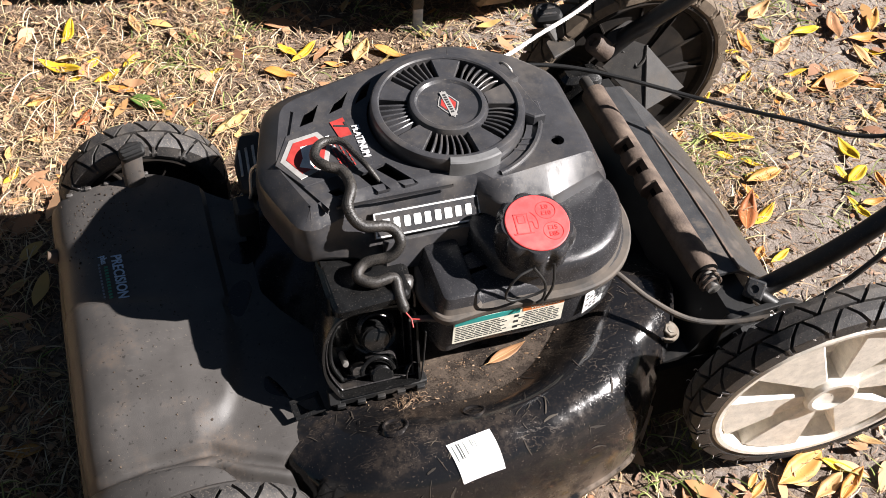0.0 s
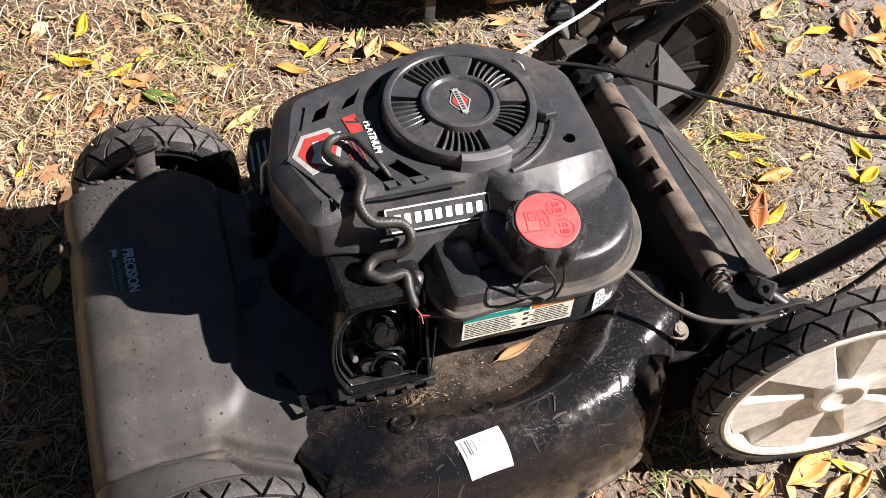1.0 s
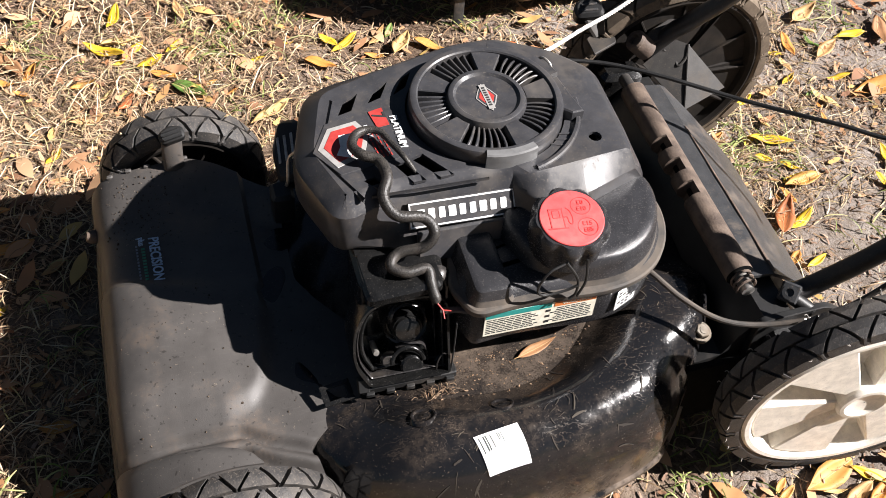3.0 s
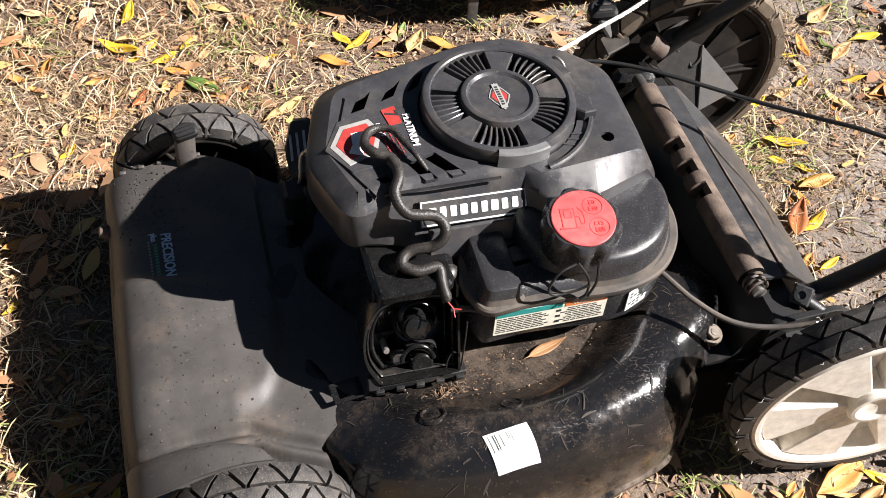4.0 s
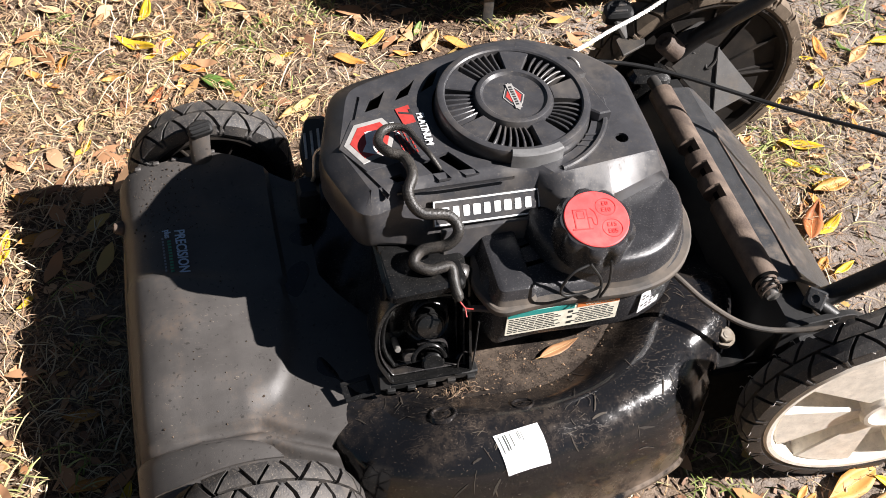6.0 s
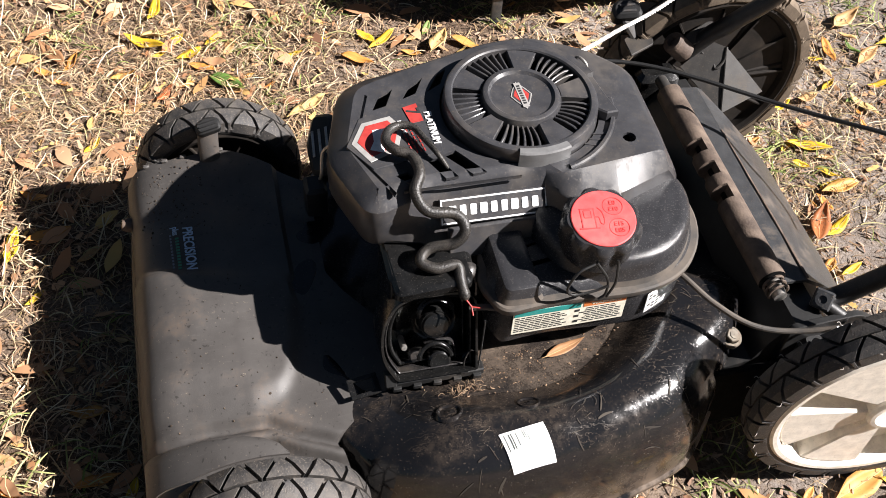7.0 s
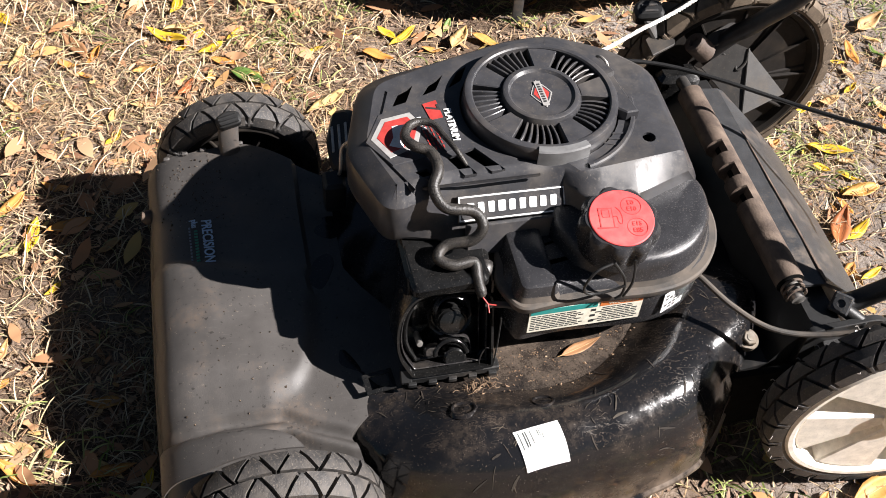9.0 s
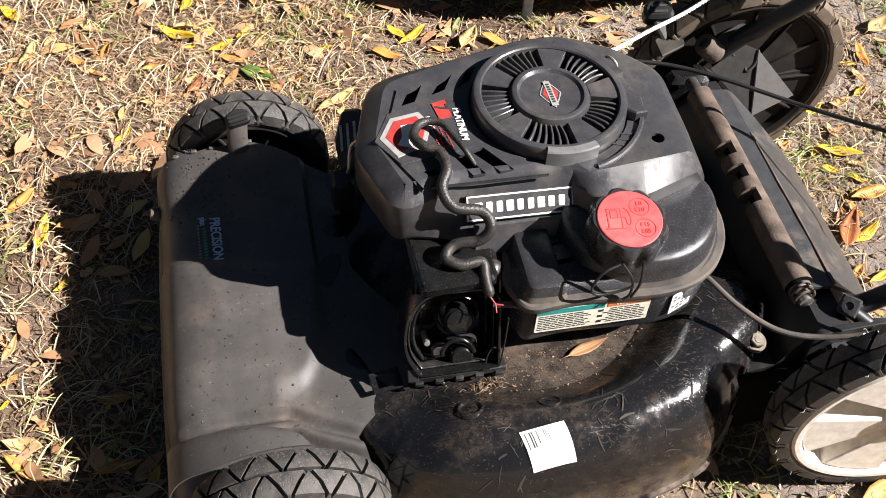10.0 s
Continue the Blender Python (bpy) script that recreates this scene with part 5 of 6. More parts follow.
def rear_gear():
    # handle tubes, brackets and cables
    for y, lab in ((-0.150, "near"), (0.215, "far")):
        bm = bm_new()
        if y < 0:
            pts = [(0.610, -0.150, 0.188), (0.640, -0.153, 0.200), (0.712, -0.176, 0.302), (0.86, -0.195, 0.52)]
        else:
            pts = [(0.604, 0.236, 0.215), (0.628, 0.228, 0.248), (0.648, 0.212, 0.280), (0.70, 0.190, 0.355), (0.86, 0.17, 0.58)]
        tube(bm, pts, 0.0112, 14, 8)
        part("handle_tube", bm, M_TUBE, MOWER, "black steel handle tube")
    # near bracket with square nut
    bm = bm_new()
    slab(bm, rounded([(0.560, 0.120), (0.660, 0.120), (0.668, 0.175), (0.640, 0.196), (0.560, 0.190)], 0.01), -0.004, 0.004, 0.001, frame_of((0, -0.178, 0), (1, 0, 0), (0, -1, 0)))
    part("handle_bracket", bm, M_DARK, MOWER, "black steel handle bracket")
    bm = bm_new()
    m = frame_of((0.604, -0.158, 0.200), (0.5, -0.8, 0.3), (-0.5, -0.5, 0.8))
    block(bm, (0.021, 0.022, 0.012), (0, 0, 0), 0.003, m)
    revolve(bm, [(0.007, 0.004), (0.008, 0.0075), (0.0045, 0.0078), (0.004, 0.004), (0.0004, 0.004)], 18, m)
    part("clamp_nut", bm, M_STEEL, MOWER, "black square clamp nut")
    bm = bm_new()
    tube(bm, [(0.604, -0.158, 0.196), (0.626, -0.178, 0.186)], 0.008, 12, 1)
    part("clamp_bolt", bm, M_DARK, MOWER)
    # far height adjuster: plate, lever with knob, bolt
    bm = bm_new()
    pa, pb, pc, pd, pe = [Vector(p) for p in ((0.595, 0.225, 0.200), (0.638, 0.238, 0.225), (0.653, 0.224, 0.225), (0.702, 0.187, 0.175), (0.6375, 0.167, 0.165))]
    side = (pe - pa).cross(pc - pa).normalized() * 0.002
    for corners in ((pa, pb, pc, pe), (pc, pd, pe)):
        loft(bm, [[p - side for p in corners], [p + side for p in corners]])
    tube(bm, [pc + side, (pc + pe) / 2 + side * 1.6, pe + side], 0.0016, 8, 3)
    out = [pa.lerp(pb, 0.62) + (pe - pa) * 0.04, pa.lerp(pb, 0.72) + (pe - pa) * 0.24, pc + (pe - pc) * 0.26 + (pa - pc) * 0.22, pc + (pe - pc) * 0.20 + (pa - pc) * 0.04, pc + (pe - pc) * 0.04]
    tube(bm, [p + side for p in out], 0.0020, 8, 6)
    part("adjuster_plate", bm, M_PLATE, MOWER, "scratched black height adjuster plate")
    bm = bm_new()
    slab(bm, rounded([(0.514, 0.211), (0.550, 0.228), (0.557, 0.252), (0.546, 0.262), (0.515, 0.242)], 0.003), 0.238, 0.242, 0.0008)
    tube(bm, [(0.535, 0.246, 0.241), (0.529, 0.256, 0.250), (0.525, 0.264, 0.258)], 0.011, 10, 3, flat=0.4)
    lever = part("adjuster_lever", bm, M_PLATE, MOWER, "dusty flat steel adjuster lever")
    bm = bm_new()
    km = frame_of((0.524, 0.268, 0.262), (1, -0.12, 0), (-0.15, -0.35, 1))
    slab(bm, rounded([(-0.018, -0.012), (0.018, -0.012), (0.020, 0.005), (0.010, 0.015), (-0.010, 0.015), (-0.020, 0.005)], 0.008), -0.011, 0.011, 0.004, km)
    part("knob", bm, M_DARK, lever, "black moulded lever knob")
    bm = bm_new()
    for y in (-0.004, 0.004):
        block(bm, (0.020, 0.003, 0.002), (0, y, 0.0115), 0.0008, km)
    part("knob_rib", bm, M_STEEL, lever)
    bm = bm_new()
    m = frame_of((0.580, 0.226, 0.238), (1, 0.4, 0.2), (-0.70, 0.05, 0.66))
    revolve(bm, [(0.014, -0.02), (0.014, 0.006), (0.012, 0.009), (0.007, 0.009), (0.006, 0.003), (0.0004, 0.003)], 20, m)
    part("rusty_bolt", bm, M_RUST, MOWER, "rusty bolt head")
    bm = bm_new()
    slab(bm, rounded([(-0.022, -0.008), (0.020, -0.010), (0.024, 0.002), (0.016, 0.010), (-0.022, 0.008)], 0.006), -0.003, 0.003, 0.001, frame_of((0.618, 0.236, 0.242), (0.9, 0.30, 0.1), (-0.2, -0.5, 0.8)))
    part("adjuster_tab", bm, M_PLATE, MOWER)
    bm = bm_new()
    block(bm, (0.056, 0.034, 0.11), (0.562, 0.222, 0.148), 0.01)
    part("axle_bracket", bm, M_GLOSS, MOWER)
    bm = bm_new()
    block(bm, (0.050, 0.030, 0.08), (0.600, -0.190, 0.130), 0.01)
    part("axle_bracket", bm, M_DARK, MOWER)
    for name, pts, r in (("control_cable", ((0.419, 0.200, 0.256), (0.458, 0.191, 0.258), (0.510, 0.172, 0.260), (0.568, 0.135, 0.261), (0.651, 0.074, 0.260), (0.716, 0.001, 0.280), (0.789, -0.067, 0.300), (0.90, -0.14, 0.40)), 0.0027),
                         ("brake_cable", ((0.430, -0.060, 0.215), (0.455, -0.109, 0.220), (0.481, -0.146, 0.210), (0.516, -0.175, 0.200), (0.561, -0.191, 0.200), (0.613, -0.206, 0.220), (0.653, -0.210, 0.250), (0.689, -0.212, 0.300), (0.76, -0.21, 0.40)), 0.0031)):
        bm = bm_new()
        tube(bm, pts, r, 10, 8)
        ob = part(name, bm, M_FLANGE if name == "brake_cable" else M_DARK, MOWER, "black sheathed cable")
    bm = bm_new()
    m = frame_of((0.607, -0.2065, 0.2205), (1, -0.25, 0.45), (0, -0.5, 1))
    for i in range(9):
        block(bm, (0.0024, 0.0018, 0.0006), (-0.020 + 0.0048 * i, 0, 0.0034), 0.0002, m)
    part("cable_print", bm, M_WHITE, ob)
    # pull rope with twisted strands
    bm = bm_new()
    line = spline([(0.405, 0.140, 0.320), (0.427, 0.163, 0.302), (0.472, 0.186, 0.303), (0.554, 0.214, 0.322), (0.68, 0.25, 0.40)], 60)
    for s in range(3):
        pts = []
        for i, p in enumerate(line):
            a = 0.95 * i + 2 * math.pi * s / 3
            pts.append(p + Vector((-0.3 * math.cos(a), 0.9 * math.cos(a), math.sin(a))) * 0.0013)
        tube(bm, pts, 0.0015, 6, 1)
    part("pull_rope", bm, M_ROPE, MOWER, "white twisted starter rope")


rear_gear()


def exhaust_side():
    bm = bm_new()
    m = frame_of((0.122, 0.166, 0.205), (0.25, 1, 0), (-0.5, -0.2, 0.8))
    slab(bm, rounded([(-0.045, -0.016), (0.030, -0.020), (0.038, 0.010), (0.0, 0.022), (-0.045, 0.016)], 0.012, 5), -0.02, 0.008, 0.006, m)
    shell = part("exhaust_guard", bm, M_DARK, MOWER, "black exhaust guard with bright slots")
    for i in range(3):
        bm = bm_new()
        block(bm, (0.034, 0.0035, 0.002), (-0.004, -0.009 + 0.009 * i, 0.0082), 0.0008, m)
        part("slot_strip", bm, M_METAL, shell)
    bm = bm_new()
    tube(bm, [(0.128, 0.120, 0.245), (0.116, 0.128, 0.225), (0.112, 0.118, 0.200), (0.108, 0.128, 0.175), (0.118, 0.140, 0.155)], 0.0022, 8, 6)
    part("ignition_lead", bm, M_METAL, MOWER, "grey ignition lead")
    bm = bm_new()
    block(bm, (0.026, 0.030, 0.045), (0.104, 0.115, 0.170), 0.006)
    part("coil_box", bm, M_DARK, MOWER)


exhaust_side()


def barcode_sticker():
    corners = [Vector(p) for p in ((0.2372, -0.2633), (0.2807, -0.2606), (0.2271, -0.2321), (0.2732, -0.2271))]
    bm = bm_new()
    xs = [-0.0245 + 0.007 * i for i in range(8)]
    ys = [-0.026 + 0.0065 * j for j in range(9)]

    def lie(x, y, lift):
        u, v = x / 0.049 + 0.5, y / 0.052 + 0.5
        p = corners[0].lerp(corners[1], u).lerp(corners[2].lerp(corners[3], u), v)
        a, r = math.atan2(p.y, p.x - DECK_C[0]), math.hypot(p.x - DECK_C[0], p.y)
        return Vector((*p, deck_height(r, math.degrees(a)))) + Vector((math.cos(a) * 0.6, math.sin(a) * 0.6, 0.8)) * lift

    def sheet(bm, xs, ys, lift):
        g = [[bm.verts.new(lie(x, y, lift)) for x in xs] for y in ys]
        h = [[bm.verts.new(v.co - Vector((0, -0.0003, 0.0004))) for v in r] for r in g]
        for q, flip in ((g, False), (h, True)):
            for a, b in zip(q, q[1:]):
                for i in range(len(xs) - 1):
                    f = (a[i], a[i + 1], b[i + 1], b[i])
                    bm.faces.new(f[::-1] if flip else f)
        edge = lambda q: q[0] + [r[-1] for r in q[1:]] + q[-1][-2::-1] + [r[0] for r in q[-2:0:-1]]
        for i in range(len(edge(g))):
            a, b = edge(g), edge(h)
            j = (i + 1) % len(a)
            bm.faces.new((a[i], b[i], b[j], a[j]))

    sheet(bm, xs, ys, 0.0014)
    ob = part("code_sticker", bm, M_PAPER, MOWER, "white paper sticker with black code bars")
    bm = bm_new()
    for x, w, y0 in ((-0.0205, 0.0009, -0.002), (-0.0155, 0.0013, 0.000), (-0.0130, 0.0011, 0.0), (-0.0080, 0.0007, 0.003), (-0.0006, 0.0006, 0.010), (0.0012, 0.0005, 0.010), (0.0035, 0.0005, 0.006)):
        sheet(bm, [x - w / 2, x + w / 2], [y0 + (0.0225 - y0) * i / 4 for i in range(5)], 0.0018)
    part("code_bars", bm, M_INK, ob)


barcode_sticker()


def pan_debris():
    rng = random.Random(8)
    bm = bm_new()
    for _ in range(420):
        a, r = rng.uniform(math.radians(195), math.radians(320)), 0.0
        r = rng.uniform(0.72, 1.04) * interp(PAN, math.degrees(a))
        x, y = DECK_C[0] + r * math.cos(a), DECK_C[1] + r * math.sin(a)
        z = deck_height(r, math.degrees(a))
        s = rng.uniform(0.0004, 0.0012) * (2.0 if rng.random() < 0.06 else 1.0)
        block(bm, (s * rng.uniform(1, 2.6), s, s * 0.6), (0, 0, 0), s * 0.2, pose(x, y, z + s * 0.25, rng.uniform(-20, 20), rng.uniform(-20, 20), rng.uniform(0, 360)))
    for _ in range(60):
        x, y = rng.gauss(0.216, 0.011), rng.gauss(-0.160, 0.004)
        z = deck_height(math.hypot(x - DECK_C[0], y), math.degrees(math.atan2(y, x - DECK_C[0])))
        a, le = rng.uniform(0, 6.28), rng.uniform(0.003, 0.010)
        tube(bm, [(x, y, z + 0.001), (x + le * 0.5 * math.cos(a), y + le * 0.5 * math.sin(a), z + 0.003), (x + le * math.cos(a + 0.4), y + le * math.sin(a + 0.4), z + 0.002)], 0.0003, 4, 2)
    ob = part("pan_debris", bm, M_CHIPS, None, "brown wood chips and dry straw lying on the deck", fix=False)
    tagged(ob, category="debris", kind="stuff")


pan_debris()


def deck_clippings():
    """Flat dried clippings and mud streaks stuck to the deck."""
    rng = random.Random(15)
    bm = bm_new()
    made = 0
    while made < 100:
        a, u = rng.uniform(222, 338), rng.uniform(0.08, 0.95)
        p, rim = interp(PAN, a), interp(RIM, a)
        x, y = DECK_C[0] + (p + (rim - p) * u) * math.cos(radians(a)), DECK_C[1] + (p + (rim - p) * u) * math.sin(radians(a))
        if noise.noise(Vector((x * 16, y * 16, 3))) + 0.10 * smooth(270, 310, a) < rng.uniform(0.0, 0.25):
            continue
        turn, le = rng.uniform(0, 6.28), rng.uniform(0.003, 0.013) + 0.008 * rng.random() ** 3
        w, bend, rows = rng.uniform(0.00012, 0.00045) + 0.0008 * rng.random() ** 5, rng.gauss(0, 0.3), []
        for i in range(6):
            q = w * (0.35 + 0.65 * math.sin(math.pi * (i + 0.5) / 6)) * rng.uniform(0.6, 1.2)
            row = []
            for side in (-1, 1):
                vx, vy = x - side * q * math.sin(turn), y + side * q * math.cos(turn)
                row.append(bm.verts.new((vx, vy, deck_height(math.hypot(vx - DECK_C[0], vy), math.degrees(math.atan2(vy, vx - DECK_C[0]))) + 0.0009)))
            rows.append(row)
            x, y, turn = x + le / 5 * math.cos(turn), y + le / 5 * math.sin(turn), turn + bend / 3
        for c, d in zip(rows, rows[1:]):
            bm.faces.new((c[0], c[1], d[1], d[0]))
        made += 1
    ob = part("deck_clippings", bm, M_CLIPPINGS, None, "dried grass clippings and mud streaks stuck to the deck", fix=False)
    tagged(ob, category="debris", kind="stuff")


deck_clippings()


# ---- toy on the engine ----
def toy_snake():
    pts = [(0.232, -0.016, 0.305), (0.222, -0.012, 0.322), (0.213, 0.000, 0.3335), (0.2045, 0.021, 0.3350), (0.197, 0.037, 0.3365), (0.184, 0.042, 0.3368), (0.172, 0.037, 0.3370), (0.1655, 0.022, 0.3370), (0.173, 0.008, 0.3370),
           (0.187, 0.000, 0.3350), (0.190, -0.022, 0.3335), (0.182, -0.040, 0.3260), (0.191, -0.056, 0.3150), (0.218, -0.059, 0.3080), (0.226, -0.071, 0.2980), (0.215, -0.076, 0.2850),
           (0.190, -0.073, 0.2780), (0.180, -0.083, 0.2730), (0.193, -0.092, 0.2700), (0.214, -0.091, 0.2690), (0.2155, -0.104, 0.2620), (0.2165, -0.113, 0.2560), (0.2180, -0.121, 0.2500)]
    bm = bm_new()
    tube(bm, pts, lambda u: interp([(0, 0.0018), (0.16, 0.0034), (0.32, 0.0049), (0.42, 0.0055), (0.90, 0.0054), (0.945, 0.0048), (0.97, 0.0056), (0.99, 0.0044), (1.0, 0.002)], u), 24, 26, scaly=0.055)
    tip = Vector(pts[-1])
    tube(bm, [tip, tip + Vector((0.004, -0.006, -0.004))], 0.0009, 6, 1, mat=1)
    for d in ((0.012, -0.008, -0.005), (0.004, -0.013, -0.009)):
        tube(bm, [tip + Vector((0.004, -0.006, -0.004)), tip + Vector(d)], 0.0008, 6, 1, mat=1)
    ob = part("toy_snake", bm, [M_SNAKE, M_BADGERED], None, "black scaly rubber toy snake winding over the engine cover", 80)
    tagged(ob, category="toy")


toy_snake()


# ---- neighbouring machine ----
def parked_machine():
    ob = thing("parked_mower", "dark mower parked behind, mostly in its own shade", "lawn mower", (0.6, 0.75, 0))
    bm = bm_new()
    slab(bm, rounded([(0.42, 0.575), (0.86, 0.575), (0.86, 1.05), (0.42, 1.05)], 0.05, 5), 0.075, 0.215, 0.012)
    slab(bm, rounded([(0.05, 0.74), (0.48, 0.66), (0.48, 1.0), (0.05, 1.0)], 0.03, 4), 0.15, 0.19, 0.01)
    part("body", bm, M_DARK, ob)
    bm = bm_new()
    block(bm, (0.018, 0.006, 0.10), (0.468, 0.597, 0.05), 0.002)
    block(bm, (0.06, 0.012, 0.012), (0.482, 0.594, 0.075), 0.002)
    part("strut", bm, M_STEEL, ob)
    bm = bm_new()
    m = frame_of((0.607, 0.665, 0.09), (0, 1, 0), (1, 0, 0))
    revolve(bm, [(0.05, -0.030), (0.083, -0.031), (0.09, -0.026), (0.09, 0.026), (0.083, 0.031), (0.05, 0.030), (0.045, 0.0), (0.05, -0.030)], 48, m)
    part("tyre", bm, M_OLDRUBBER, ob)
    bm = bm_new()
    revolve(bm, [(0.0005, -0.01), (0.05, -0.012), (0.05, 0.012), (0.0005, 0.01)], 32, m)
    part("rim", bm, M_DARKRIM, ob)


parked_machine()


# ---- fallen leaves ----
LEAVES = {
    "yellow": [(-0.071, 0.715, 70, 0.06), (-0.088, 0.633, -34, 0.075), (-0.069, 0.608, 30, 0.032), (-0.042, 0.638, 47, 0.035), (0.013, 0.628, 49, 0.042), (-0.025, 0.597, 26, 0.046), (-0.172, 0.419, 49, 0.036), (0.132, 0.567, 9, 0.034), (0.188, 0.598, 6, 0.02), (0.274, 0.581, 35, 0.061), (0.251, 0.594, -51, 0.039), (1.113, 0.44, 1, 0.059), (0.958, 0.418, -20, 0.028), (0.952, 0.356, 32, 0.039), (1.038, 0.346, -1, 0.045), (0.85, 0.322, 31, 0.056), (0.823, 0.242, 31, 0.038), (0.855, 0.231, -20, 0.071), (0.861, 0.179, -45, 0.037), (0.853, 0.156, 13, 0.04)]
    + [(0.821, 0.077, 32, 0.056), (1.019, 0.161, -88, 0.053), (0.981, 0.117, -71, 0.038), (1.001, 0.112, 25, 0.052), (0.968, 0.054, -76, 0.052), (1.2, 0.362, -22, 0.042), (0.829, 0.203, -41, 0.029), (0.706, -0.299, -40, 0.048), (0.805, 0.005, 23, 0.043), (-0.341, 0.715, -46, 0.05), (-0.311, 0.481, 17, 0.017), (-0.277, 0.253, 82, 0.066), (-0.248, 0.16, 44, 0.033), (-0.307, -0.006, 55, 0.019), (-0.143, -0.132, 71, 0.043)],
    "pale": [(-0.064, 0.654, 12, 0.067), (0.135, 0.446, 30, 0.072), (-0.093, 0.532, 47, 0.032), (0.365, 0.561, 55, 0.066), (0.985, 0.302, -61, 0.06), (0.863, 0.276, -93, 0.044), (1.094, 0.219, -91, 0.041), (1.041, 0.464, -49, 0.037), (0.655, -0.308, -13, 0.033), (-0.311, 0.611, 70, 0.056), (-0.302, 0.233, 31, 0.041), (-0.293, -0.075, 24, 0.024), (-0.182, -0.106, -41, 0.043), (-0.186, -0.14, 13, 0.013)],
    "green": [(0.026, 0.518, -44, 0.07), (0.35, 0.598, 61, 0.037), (1.033, 0.432, -81, 0.041), (0.973, 0.318, 20, 0.029), (0.979, 0.082, -35, 0.02)],
    "orange": [(-0.009, 0.563, -26, 0.048), (-0.124, 0.563, 9, 0.041), (0.049, 0.528, 16, 0.042), (0.088, 0.505, 33, 0.022), (-0.032, 0.527, 22, 0.027), (0.229, 0.539, -34, 0.058), (0.408, 0.549, -39, 0.059), (0.314, 0.544, -18, 0.035), (0.988, 0.43, -96, 0.063), (1.09, 0.31, 1, 0.092), (1.15, 0.293, -52, 0.046), (0.771, 0.256, 20, 0.039), (0.862, 0.148, 12, 0.073), (0.827, 0.127, -73, 0.038), (0.994, 0.058, 1, 0.044), (1.032, 0.096, -99, 0.035), (1.25, 0.437, 47, 0.066), (1.206, 0.397, -8, 0.064), (0.964, 0.262, -88, 0.023), (0.657, -0.287, 18, 0.079)]
    + [(0.708, -0.324, 30, 0.06), (0.596, -0.286, 36, 0.025), (0.596, -0.299, 31, 0.035), (0.646, -0.273, -58, 0.013), (0.782, 0.017, 45, 0.04), (0.812, 0.127, -83, 0.018), (0.859, -0.152, 4, 0.026), (0.971, 0.29, -77, 0.018), (-0.346, 0.585, 73, 0.027), (-0.2, 0.604, 65, 0.049), (-0.238, 0.586, -32, 0.044), (-0.213, 0.564, -25, 0.026), (-0.249, 0.337, -22, 0.042), (-0.308, 0.31, 46, 0.056), (-0.323, 0.273, 32, 0.022), (-0.23, 0.26, 18, 0.06), (-0.304, 0.027, 29, 0.028), (-0.187, -0.018, -5, 0.044), (-0.279, -0.097, -44, 0.063), (-0.178, -0.109, 7, 0.053)],
    "rust": [(-0.067, 0.512, 61, 0.05), (0.179, 0.711, 4, 0.025), (0.803, 0.088, 54, 0.076)],
    "brown": [(-0.055, 0.506, 53, 0.026), (0.117, 0.659, -62, 0.053), (-0.144, 0.703, 55, 0.037), (-0.138, 0.517, 31, 0.022), (1.169, 0.436, -112, 0.083), (0.789, 0.222, -56, 0.014), (-0.227, 0.629, -60, 0.07), (-0.28, 0.497, 26, 0.03), (-0.14, -0.09, -69, 0.035)],
    "tan": [(0.036, 0.603, 65, 0.047), (0.031, 0.714, -83, 0.059), (-0.125, 0.486, 15, 0.051), (0.166, 0.593, -64, 0.036), (0.206, 0.71, 30, 0.027), (0.225, 0.675, -88, 0.034), (0.33, 0.587, 55, 0.061), (1.053, 0.413, 32, 0.062), (0.962, 0.388, -85, 0.041), (0.901, 0.332, 16, 0.046), (0.873, 0.207, -8, 0.033), (1.201, 0.46, -97, 0.046), (1.177, 0.351, -83, 0.066), (1.058, 0.504, 27, 0.071), (1.092, 0.331, -51, 0.026), (0.678, -0.319, 23, 0.055), (0.756, -0.276, -41, 0.049), (0.788, 0.004, -90, 0.032), (0.822, 0.162, -57, 0.021), (-0.282, 0.644, 61, 0.033)]
    + [(-0.332, 0.604, -1, 0.022), (-0.221, 0.661, -36, 0.044), (-0.31, 0.503, -50, 0.05), (-0.18, 0.217, 41, 0.045), (-0.305, 0.07, 68, 0.04), (-0.198, -0.03, 32, 0.024), (-0.147, 0.078, -17, 0.019), (-0.284, -0.062, -19, 0.047)],
}
LEAF_RNG = random.Random(11)


